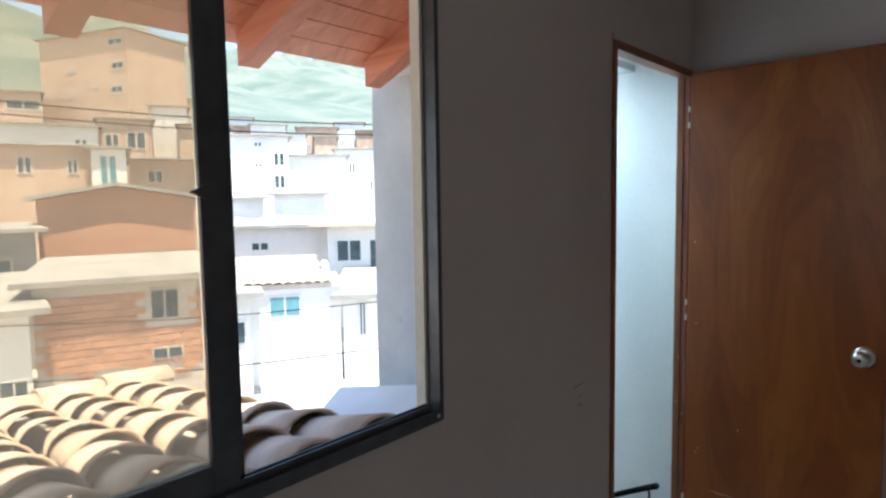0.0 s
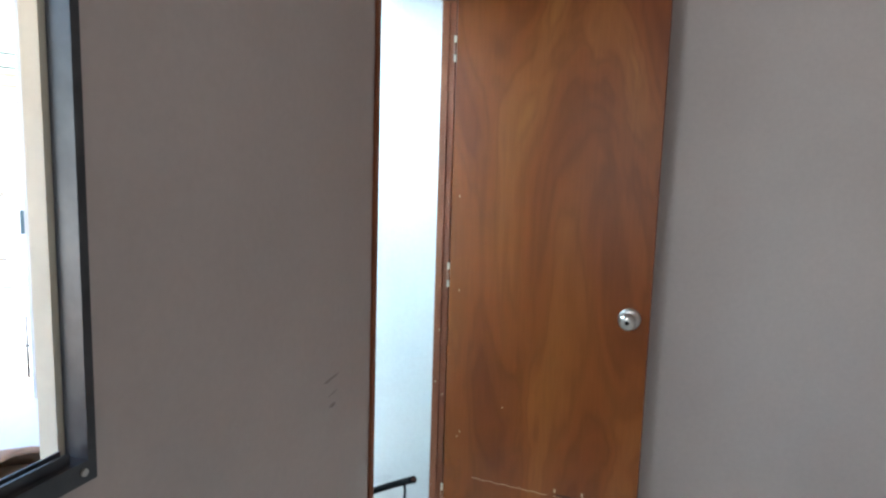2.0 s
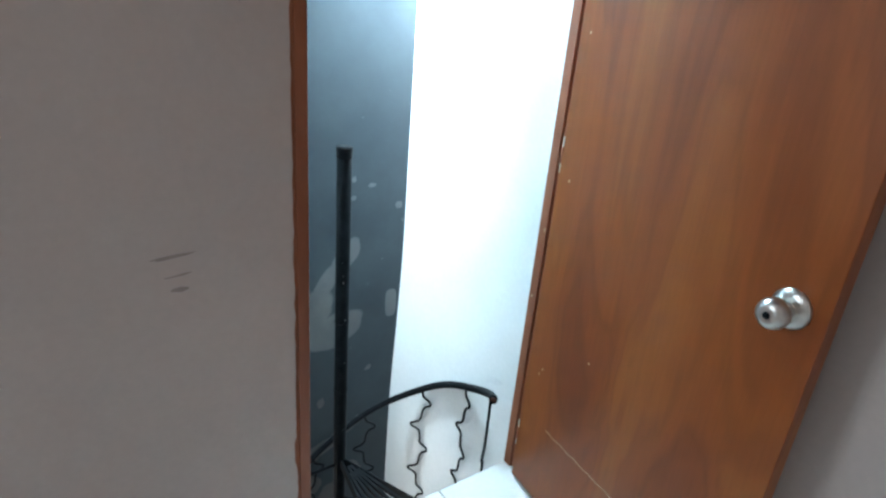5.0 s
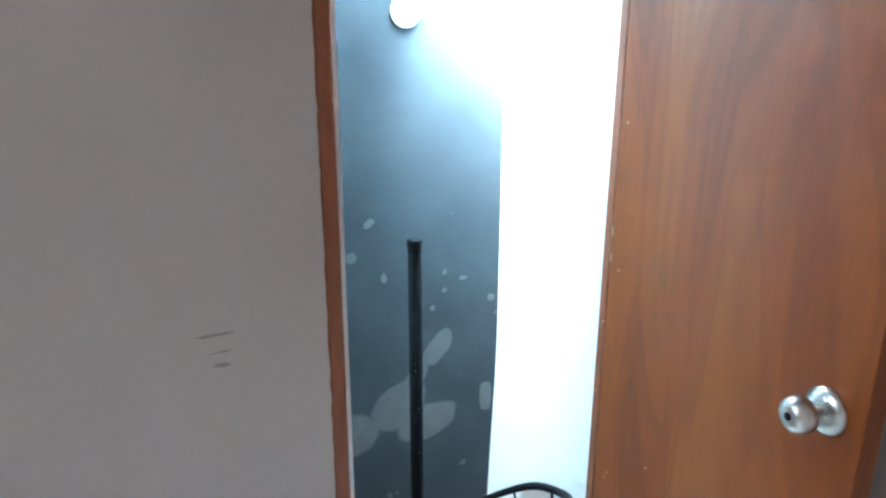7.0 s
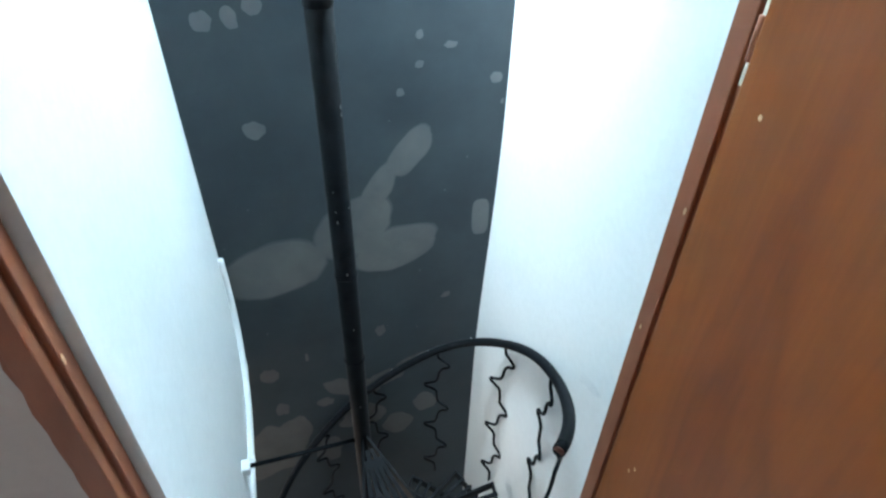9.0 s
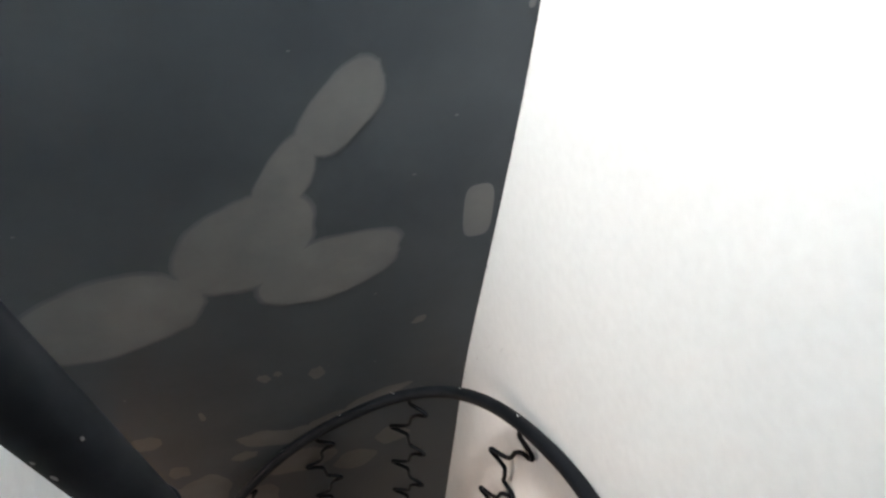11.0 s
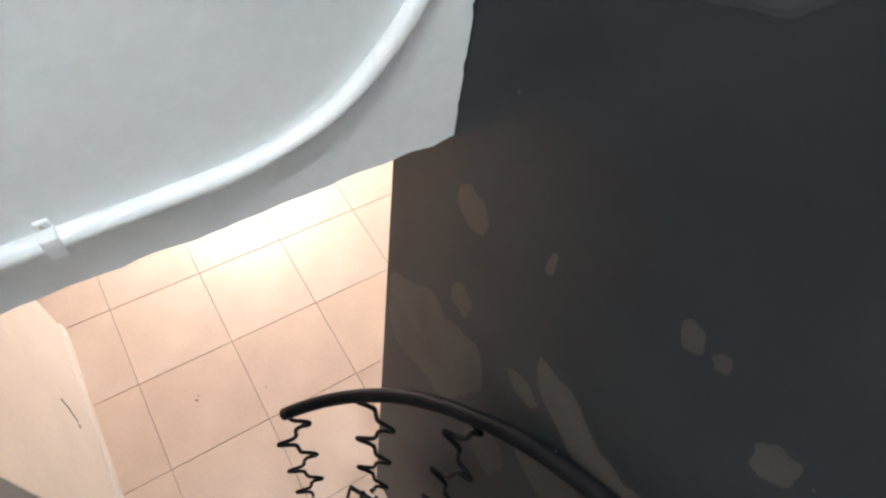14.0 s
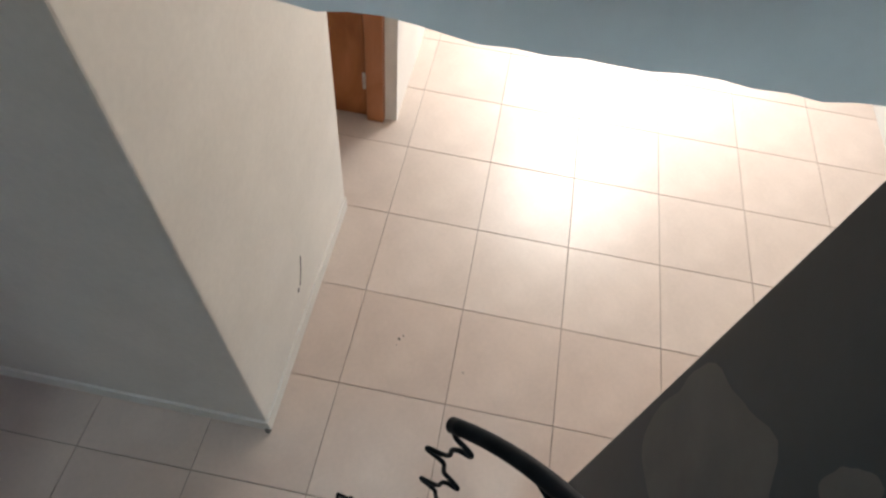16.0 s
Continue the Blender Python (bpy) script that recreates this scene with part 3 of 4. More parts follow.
for y in (0.535, 0.515, 0.49):
    part("paint_drip", tube([(XL, y, -0.292), (XL + 0.003, y - 0.01, -0.294), (XL, y - 0.022, -0.293)], 0.0018, 6), M_PVC, conduit, "", True)

# ---- round cover on the dark wall ----
cover = thing("lamp_socket_cover", "round white plastic box cover with dark screw holes", "socket", at=(-0.217, YD, 1.618))
bm = tube([(-0.217, YD, 1.618), (-0.217, YD - 0.006, 1.618), (-0.217, YD - 0.010, 1.618)], 0.05, 32)
part("plate", bm, M_PVC, cover, "", True)
part("rim", tube([(-0.217 + 0.05 * math.cos(a), YD - 0.006, 1.618 + 0.05 * math.sin(a)) for a in (2 * math.pi * i / 32 for i in range(33))], 0.004, 8), M_PVC, cover, "", True)
for dx, dz in ((0.004, 0.012), (-0.006, -0.01), (0.012, -0.004), (0.0, -0.026)):
    part("hole", tube([(-0.217 + dx, YD - 0.009, 1.618 + dz), (-0.217 + dx, YD - 0.011, 1.618 + dz)], 0.0045, 10), M_IRON, cover, "dark screw hole", True)

# ---- upper doorway: frame and open door ----
frame_1 = thing("door_frame", "reddish-brown wooden door frame with chipped paint", "door frame", at=(JR, 0, 0), kind="structure")
part("jamb", bev(ragged(boxes((JR, -0.006, 0, JR + 0.03, FLOOR_Y, LINTEL)), 0, JR, 0.0005), 0.002), M_FRAME, frame_1)
part("stop", bev(boxes((JR - 0.007, 0.016, 0.0, JR + 0.001, FLOOR_Y - 0.001, LINTEL)), 0.002), M_FRAME, frame_1)
part("jamb", bev(boxes((JL + 0.001, -0.006, 0, JL + 0.026, FLOOR_Y, LINTEL)), 0.002), M_FRAME, frame_1)
part("stop", bev(boxes((JL + 0.025, 0.016, 0.0, JL + 0.033, FLOOR_Y - 0.001, LINTEL)), 0.002), M_FRAME, frame_1)
part("head", bev(boxes((JL + 0.026, -0.006, LINTEL - 0.028, JR, FLOOR_Y, LINTEL)), 0.002), M_FRAME, frame_1)
# ragged brown paint line beside the frame
bm = bmesh.new()
col0, col1 = [], []
for i in range(121):
    z = 2.03 * i / 120
    w = 0.004 + 0.004 * noise.noise((0, z * 7, 4)) + 0.004 * noise.noise((3, z * 31, 4)) + (0.006 if 0.35 < z < 0.42 else 0)
    col0.append(bm.verts.new((JL - max(w, 0.002), -0.0012, z)))
    col1.append(bm.verts.new((JL + 0.003, -0.0012, z)))
for i in range(120):
    bm.faces.new((col0[i], col1[i], col1[i + 1], col0[i + 1]))
part("paint_line", bm, M_FRAME, frame_1, "uneven brown paint line on the plaster")
for i, (x, y, z, s) in enumerate([(JL + 0.034, 0.02, 0.74, 0.012), (JL + 0.027, 0.004, 0.93, 0.014), (JR - 0.009, 0.02, 0.80, 0.008), (JR - 0.009, 0.03, 0.60, 0.007),
                                  (JR - 0.001, 0.004, 0.55, 0.009), (JL + 0.028, 0.0, 1.35, 0.008), (JL + 0.034, 0.03, 0.45, 0.008)]):
    bm = bmesh.new()
    bmesh.ops.create_icosphere(bm, subdivisions=1, radius=1, matrix=Matrix.Translation((x, y, z)) @ Matrix.Diagonal((0.0008, s * 0.3, s * 0.7, 1)))
    part("chip", bm, M_CHIP, frame_1, "bare chipped wood")

door = thing("door_1", "open varnished plywood door with scratched lower panel", "door", at=(0, 0, 0), kind="structure")
leaf = part("leaf", bev(boxes((0, -0.70, 0.012, 0.034, 0, 1.985)), 0.002), M_DOOR, door)
for z in (1.812, 1.012, 0.16):
    hinge = part("hinge", bev(boxes((0.006, 0.003, z - 0.045, 0.014, 0.012, z + 0.045)), 0.0008), M_HINGE, door, "cream-painted steel hinge")
    part("pin", tube([(0.004, 0.006, z - 0.020), (0.004, 0.006, z + 0.020)], 0.004, 8), M_FRAME, hinge, "brown painted hinge pin", True)
    for dz in (-0.036, 0.0, 0.036):
        part("screw", tube([(0.007, 0.007, z + dz), (0.005, 0.007, z + dz)], 0.002, 8), M_STEEL, hinge)


def lathe(profile, axis_at, sides=28):
    """A turned shape whose axis points along -x: profile rows are distance out, radius."""
    bm = bmesh.new()
    rings = [[bm.verts.new((axis_at[0] - d, axis_at[1] + r * math.cos(a), axis_at[2] + r * math.sin(a))) for a in (2 * math.pi * k / sides for k in range(sides))] for d, r in profile]
    for r0, r1 in zip(rings, rings[1:]):
        for k in range(sides):
            bm.faces.new((r0[k], r0[(k + 1) % sides], r1[(k + 1) % sides], r1[k]))
    bm.faces.new(rings[-1])
    return bm


KY, KZ = -0.637, 0.925
knob = part("knob", lathe([(0.010, 0.013), (0.026, 0.013), (0.032, 0.021), (0.038, 0.026), (0.050, 0.0275), (0.060, 0.025), (0.066, 0.018), (0.067, 0.012)], (0, KY, KZ)), M_STEEL, door, "satin steel round knob", True)
part("rosette", lathe([(0.0, 0.036), (0.004, 0.036), (0.009, 0.030), (0.0115, 0.016)], (0, KY, KZ)), M_STEEL, door, "steel rosette", True)
part("keyhole", lathe([(0.066, 0.007), (0.0685, 0.006)], (0, KY, KZ), 12), M_IRON, knob, "dark keyhole", True)
# cracks and torn veneer low on the door
def strip(pts, w, mat, name, label=""):
    bm = bmesh.new()
    rows = []
    for i, (y, z) in enumerate(pts):
        ww = w * (0.6 + 0.8 * abs(noise.noise((y * 40, z * 40, 1))))
        rows.append((bm.verts.new((-0.0012, y, z - ww / 2)), bm.verts.new((-0.0012, y, z + ww / 2))))
    for (a, b), (c, d) in zip(rows, rows[1:]):
        bm.faces.new((a, c, d, b))
    return part(name, bm, mat, leaf, label)


strip([(-0.115 - 0.015 * i, 0.262 + 0.002 * math.sin(i * 1.7)) for i in range(20)], 0.0026, M_CHIP, "crack", "pale split in the veneer")
strip([(-0.42 - 0.016 * i, 0.262 + 0.0025 * math.sin(i * 2.1)) for i in range(14)], 0.0024, M_CHIP, "crack", "pale split in the veneer")
bm = boxes((-0.0016, -0.51, 0.264, 0.001, -0.43, 0.275))
part("torn_veneer", ragged(bm, 2, 0.275, 0.005, 60), M_HOLE, leaf, "dark hole in torn veneer")
for y, z, a in ((-0.424, 0.284, 40), (-0.521, 0.276, -50), (-0.519, 0.29, 20)):
    part("splinter", bev(boxes((-0.003, y - 0.004, z - 0.007, -0.0008, y + 0.003, z + 0.006)), 0.001), M_CHIP, leaf, "raised pale splinter")
for y, z in ((-0.345, 0.088), (-0.44, 0.076), (-0.05, 0.41), (-0.06, 0.43), (-0.22, 0.55), (-0.04, 0.96), (-0.03, 1.3)):
    bm = bmesh.new()
    bmesh.ops.create_icosphere(bm, subdivisions=1, radius=1, matrix=Matrix.Translation((0, y, z)) @ Matrix.Diagonal((0.0007, 0.003, 0.0035, 1)))
    part("nick", bm, M_CHIP, leaf)
door.matrix_basis = pose(-0.012, -0.018, 0, 0, 0, -6.2)

# scuffs on the north wall beside the doorway
for i, (x, z, rx, rz_, ang) in enumerate([(-0.914, 0.905, 0.036, 0.0035, 3), (-0.905, 0.868, 0.022, 0.002, 6), (-0.905, 0.84, 0.015, 0.005, 0)]):
    bm = bmesh.new()
    bm.faces.new([bm.verts.new((a, -0.0009, b)) for a, b in blob(x, z, rx, rz_, ang, i + 300, 0.2, 20)])
    part("scuff", bm, M_SCUFF2, wall_north, "brown rubbed scuff")

# ---- window ----
win = thing("window_1", "dark aluminium sliding window with one pane open", "window", at=(WIN[1], 0, WIN[2]), kind="structure")
fr = part("window_frame", boxes((WIN[0], -0.006, WIN[2], WIN[1], 0.03, WIN[2] + 0.028), (WIN[0], -0.006, WIN[3] - 0.03, WIN[1], 0.03, WIN[3]),
                           (WIN[1] - 0.013, -0.006, WIN[2] + 0.028, WIN[1], 0.03, WIN[3] - 0.03), (WIN[0], -0.006, WIN[2] + 0.028, WIN[0] + 0.03, 0.03, WIN[3] - 0.03)), M_ALU, win)
part("track", boxes((WIN[0] + 0.03, 0.004, WIN[2] + 0.028, WIN[1] - 0.03, 0.007, WIN[2] + 0.042), (WIN[0] + 0.03, 0.018, WIN[2] + 0.028, WIN[1] - 0.03, 0.021, WIN[2] + 0.042)), M_ALU, fr)
for k, (x0, x1, y) in enumerate([(-2.66, -2.070, 0.021), (WIN[0] + 0.03, -2.58, 0.021), (-2.75, -2.088, 0.006)]):
    sash = part("sash", bev(boxes((x0, y - 0.007, WIN[2] + 0.042, x0 + 0.045, y + 0.007, WIN[3] - 0.035), (x1 - 0.047, y - 0.007, WIN[2] + 0.042, x1, y + 0.007, WIN[3] - 0.035),
                              (x0 + 0.045, y - 0.006, WIN[2] + 0.042, x1 - 0.047, y + 0.006, WIN[2] + 0.085), (x0 + 0.045, y - 0.006, WIN[3] - 0.075, x1 - 0.047, y + 0.006, WIN[3] - 0.035)), 0.0015), M_ALU, win)
    if k != 1:
        pane = part("pane", boxes((x0 + 0.04, y - 0.002, WIN[2] + 0.08, x1 - 0.05, y + 0.002, WIN[3] - 0.07)), M_GLASS, sash, "dusty amber-tinted glass")
        pane.visible_shadow = False
bm = bmesh.new()
vs = [bm.verts.new((x, y, z)) for y in (-0.012, -0.001) for x, z in ((-2.156, 1.517), (-2.128, 1.529), (-2.128, 1.505))]
for f in ((0, 1, 2), (5, 4, 3), (0, 3, 4, 1), (1, 4, 5, 2), (2, 5, 3, 0)):
    bm.faces.new([vs[i] for i in f])
part("latch", bev(bm, 0.002), M_ALU, win, "black wedge-shaped sash latch")
part("screw", tube([(-1.585, -0.005, 1.0), (-1.585, -0.009, 1.0)], 0.005, 8), M_STEEL, fr)
for i in range(14):
    x = -1.58 - 0.033 * i
    bm = bmesh.new()
    bmesh.ops.create_icosphere(bm, subdivisions=1, radius=1, matrix=Matrix.Translation((x, 0.045 + 0.006 * noise.noise((i, 2, 0)), WIN[2] + 0.02)) @ Matrix.Diagonal((0.018, 0.012, 0.004 + 0.008 * abs(noise.noise((i * 1.7, 0, 0))), 1)))
    part("mortar", bm, M_WHITE, win, "rough mortar bead")
structure("window_reveal", boxes((WIN[1] - 0.022, 0.031, WIN[2], WIN[1] + 0.001, 0.060, WIN[3])), M_REVEAL,
          "yellowish plaster reveal outside the window", "reveal")

# ---- lower storey: wooden door and marks ----
door2 = thing("door_2", "closed orange-brown wooden door of the lower storey", "door", at=(-2.52, -0.2, ZL), kind="structure")
part("leaf", bev(boxes((-2.50, -0.625, ZL + 0.012, -2.465, 0.095, ZL + 2.0)), 0.002), M_DOOR2, door2)
part("jamb", bev(boxes((-2.52, 0.101, ZL, -2.445, 0.178, ZL + 2.03)), 0.003), M_FRAME2, door2)
part("jamb", bev(boxes((-2.52, -0.675, ZL, -2.445, -0.630, ZL + 2.03)), 0.003), M_FRAME2, door2)
part("head", bev(boxes((-2.52, -0.630, ZL + 2.005, -2.445, 0.101, ZL + 2.03)), 0.003), M_FRAME2, door2)
for z in (0.22, 1.0, 1.78):
    part("hinge", bev(boxes((-2.464, 0.083, ZL + z - 0.045, -2.460, 0.115, ZL + z + 0.045)), 0.001), M_STEEL, door2, "steel hinge")
bm = bmesh.new()
bm.faces.new([bm.verts.new((a, 0.1386, b)) for a, b in blob(-1.385, -2.095, 0.008, 0.012, 0, 401, 0.2, 14)])
part("scuff", bm, M_IRON, partition, "dark scrape on the paint")
part("scrape", tube([(-1.40, 0.1385, -2.09), (-1.43, 0.1388, -2.035), (-1.447, 0.1386, -1.975)], 0.0018, 5), M_IRON, partition, "dark scrape on the paint")

part("chip", bev(boxes((-0.975, 0.128, ZL, -0.955, 0.149, ZL + 0.022)), 0.006, 1), M_GROUT, partition, "chipped grey corner at the floor")
for i in range(16):
    z = random.uniform(-0.42, 0.1)
    y = YD - random.uniform(0.004, 0.07)
    L = random.uniform(0.008, 0.03)
    bm = tube([(east_x(z) - 0.0002, y, z), (east_x(z - L / 2) - 0.0014, y + 0.002, z - L * 0.5), (east_x(z - L) - 0.0002, y + 0.004 * math.sin(i), z - L)], 0.0004, 5)
    part("plaster_ridge", bm, M_WHITE, wall_stair_east, "", True)
# white streaks on the rail: its scratches, with highlights drawn in
for i in range(6):
    a = 22 + 16 * i + random.uniform(-3, 3)
    x, y, z = spiral(a, rail_r(a), rail_z(a) + 0.0126)
    bm = bmesh.new()
    bmesh.ops.create_icosphere(bm, subdivisions=1, radius=1, matrix=Matrix.Translation((x, y + 0.004, z)) @ Matrix.Rotation(radians(a + 90), 4, "Z") @ Matrix.Diagonal((random.uniform(0.008, 0.016), 0.0006, 0.0006, 1)))
    part("scratch_glint", bm, M_WHITE, stair, "thin white scratch and highlight drawn along the rail")


# ---- outside: eaves, tiled roof, houses, hills ----
M_CLAY = mottled("clay_tile", (0.50, 0.39, 0.29), (0.64, 0.51, 0.40), 8, 0.85, fine=50, relief=0.4, stain=(0.20, 0.17, 0.14), varied=0.15)
M_BRICK = mottled("red_brick", (0.44, 0.23, 0.14), (0.54, 0.30, 0.19), 3, 0.9, fine=25, relief=0.3, depth=0.01, varied=0.15)
# brick again, paled by haze put into the colour, for distant houses
M_BRICKFAR = mottled("hazed_far_brick", (0.46, 0.33, 0.24), (0.56, 0.42, 0.32), 0.8, 0.9, fine=6, relief=0.2, depth=0.02)
M_MORTAR = mottled("mortar", (0.50, 0.45, 0.39), (0.58, 0.52, 0.46), 4, 0.95)
M_RENDER = mottled("white_render", (0.70, 0.68, 0.64), (0.78, 0.76, 0.72), 0.7, 0.9, fine=8, stain=(0.55, 0.52, 0.48))
M_PLASTER = mottled("grey_plaster", (0.42, 0.44, 0.43), (0.55, 0.56, 0.54), 2.5, 0.9, fine=30, relief=0.3, stain=(0.36, 0.38, 0.38))
M_SHEET = mottled("fibre_sheet", (0.24, 0.23, 0.21), (0.36, 0.34, 0.31), 1.2, 0.85, fine=15)
M_DARKWIN = mottled("dark_window", (0.03, 0.05, 0.06), (0.06, 0.10, 0.11), 3, 0.2)
M_TEAL = mottled("teal_glass", (0.10, 0.24, 0.27), (0.14, 0.30, 0.33), 3, 0.15)
# the grey-green tones carry the hills' distance haze
M_HAZEHILL = mottled("hillside", (0.085, 0.12, 0.095), (0.17, 0.185, 0.15), 0.02, 0.95, fine=0.3, relief=0.6, depth=2.0, stain=(0.20, 0.17, 0.12))
# bare paved ground near the house, greener further off
nt = M_HAZEHILL.node_tree
bs = nt.nodes["Principled BSDF"]
far = bs.inputs["Base Color"].links[0].from_socket
tc, sep, mr = nt.nodes.new("ShaderNodeTexCoord"), nt.nodes.new("ShaderNodeSeparateXYZ"), nt.nodes.new("ShaderNodeMapRange")
nt.links.new(tc.outputs["Object"], sep.inputs[0])
nt.links.new(sep.outputs[1], mr.inputs[0])
mr.inputs[1].default_value, mr.inputs[2].default_value = 60, 130
nt.links.new(mix(nt, mr.outputs[0], ramp(nt, tex(nt, 0.4, 5), [(0.3, (0.34, 0.31, 0.27)), (0.7, (0.46, 0.43, 0.39))]), far), bs.inputs["Base Color"])
E0 = (-2.63, -0.93)                       # where bearings start


def polar(az, d):
    return E0[0] + d * math.sin(radians(az)), E0[1] + d * math.cos(radians(az))


# stairwell outer face, mortar fillet at its foot
structure("outer_plaster", boxes((XL - 0.118, WALL_T, -0.1, XL - 0.111, YD + 0.12, 2.0)), M_PLASTER, "stained grey plaster on the stairwell's outer wall")
bm = bmesh.new()
vs = [bm.verts.new(p) for p in ((XL - 0.118, 0.13, 0.86), (XL - 0.118, 1.35, 0.60), (-1.12, 1.2, 0.50), (-1.35, 0.13, 0.72), (XL - 0.118, 0.13, 0.3), (XL - 0.118, 1.35, 0.3), (-1.12, 1.2, 0.3), (-1.35, 0.13, 0.3))]
for f in ((0, 1, 2, 3), (4, 7, 6, 5), (0, 3, 7, 4), (1, 0, 4, 5), (2, 1, 5, 6), (3, 2, 6, 7)):
    bm.faces.new([vs[i] for i in f])
structure("mortar_fillet", bm, M_RENDER, "pale mortar flashing at the foot of the wall", "flashing")

# eaves: boards, beams and tile ends
bm = bmesh.new()
for i in range(9):
    y0 = 0.12 + 0.092 * i
    sloped(bm, -4.4, XL - 0.12, y0, y0 + 0.088, 0.0, 0.02)
eaves = structure("eaves", bm, M_ROOFWOOD, "orange-stained board eaves over the window", "eaves")
for x in (-3.67, -3.12, -2.57, -2.02, -1.47, -0.92):
    bm = bmesh.new()
    vs = [bm.verts.new((xx, y, eave_z(y) + h)) for y in (0.12, 0.90) for xx, h in ((x - 0.04, 0), (x + 0.04, 0), (x + 0.04, -0.10), (x - 0.04, -0.10))]
    for f in ((0, 1, 2, 3), (7, 6, 5, 4), (0, 4, 5, 1), (1, 5, 6, 2), (2, 6, 7, 3), (3, 7, 4, 0)):
        bm.faces.new([vs[i] for i in f])
    part("rafter", bev(bm, 0.004), M_ROOFWOOD, eaves)


def barrel(length, r0, r1, t=0.012, seg=8):
    """A half-round clay tile, its axis along y from 0 (r0) to length (r1)."""
    bm = bmesh.new()
    rows = []
    for y, r in ((0, r0), (length * 0.5, (r0 + r1) / 2), (length, r1)):
        rows.append(([bm.verts.new((r * math.cos(math.pi * k / seg), y, r * math.sin(math.pi * k / seg) * 0.8)) for k in range(seg + 1)],
                     [bm.verts.new(((r - t) * math.cos(math.pi * k / seg), y, (r - t) * math.sin(math.pi * k / seg) * 0.8)) for k in range(seg + 1)]))
    for (a, b), (c, d) in zip(rows, rows[1:]):
        for k in range(seg):
            bm.faces.new((a[k], a[k + 1], c[k + 1], c[k]))
            bm.faces.new((b[k + 1], b[k], d[k], d[k + 1]))
        bm.faces.new((a[0], c[0], d[0], b[0]))
        bm.faces.new((a[seg], b[seg], d[seg], c[seg]))
    for a, b in (rows[0], rows[-1]):
        for k in range(seg):
            bm.faces.new((a[k], b[k], b[k + 1], a[k + 1]))
    return bm


me_tile = mesh_of("roof_tile", barrel(0.42, 0.125, 0.10), M_CLAY, True)


def piece(name, me, parent, m):
    ob = new(name, me)
    ob.parent = parent
    ob.matrix_parent_inverse = parent.matrix_basis.inverted()
    ob.matrix_basis = m
    return ob


for i in range(16):
    x = -4.2 + 0.225 * i
    piece("roof_tile", me_tile, eaves, pose(x, 0.60, eave_z(0.60) + 0.03, -22.5, 0, 0))
    piece("roof_tile", me_tile, eaves, pose(x + 0.112, 0.56, eave_z(0.56) + 0.085, -22.5, 180, 0))

me_big = mesh_of("large_roof_tile", barrel(0.46, 0.150, 0.118, 0.015, 10), M_CLAY, True)
# the tiled roof under the window
roof = structure("roof_below", boxes((-6, 0.25, 0.0, -0.9, 4.0, 0.05)), M_MORTAR, "weathered clay tile roof below the window", "roof")


def roof_z(y):
    return 0.66 - 0.155 * (y - 0.2)


bm = bmesh.new()
vs = [bm.verts.new((x, y, roof_z(y) - h)) for h in (0.02, 0.10) for x, y in ((-6, 0.13), (XL - 0.12, 0.13), (XL - 0.12, 3.75), (-6, 3.75))]
for f in ((0, 1, 2, 3), (7, 6, 5, 4), (0, 4, 5, 1), (1, 5, 6, 2), (2, 6, 7, 3), (3, 7, 4, 0)):
    bm.faces.new([vs[i] for i in f])
part("bedding", bm, M_MORTAR, roof)
for i in range(19):
    for j in range(9):
        x = -5.3 + 0.29 * i + 0.25 * (j / 9) + random.uniform(-0.03, 0.03)
        y = 0.24 + 0.36 * j + random.uniform(-0.02, 0.02)
        if x > -0.92:
            continue
        piece("roof_tile", me_big, roof, pose(x, y, roof_z(y) + 0.035 + random.uniform(-0.006, 0.006), -12.0, random.uniform(-5, 5), -6 + random.uniform(-6, 6)))
for j in range(12):
    piece("ridge_tile", me_big, roof, pose(-5.4 + 0.4 * j, 3.62, roof_z(3.62) + 0.05, 0, 0, -90 + random.uniform(-3, 3)))

# ground and hills
bm = bmesh.new()
n = 56
grid = []
for j in range(n + 1):
    row = []
    for i in range(n + 1):
        y = -400 + 2600 * (j / n) ** 1.6
        x = -1400 + 2800 * i / n
        d = max(0.0, y - 12)
        z = -4.0 + 0.10 * min(d, 60) + max(0.0, y - 80) * 0.24 + (noise.noise((x / 260, y / 260, 5)) * 0.10 + 0.03 * noise.noise((x / 60, y / 60, 2))) * max(0.0, y - 90)
        row.append(bm.verts.new((x, y, min(z, 420))))
    grid.append(row)
for j in range(n):
    for i in range(n):
        bm.faces.new((grid[j][i], grid[j][i + 1], grid[j + 1][i + 1], grid[j + 1][i]))
structure("ground", bm, M_HAZEHILL, "wooded hillside rising behind the town", "ground", True)


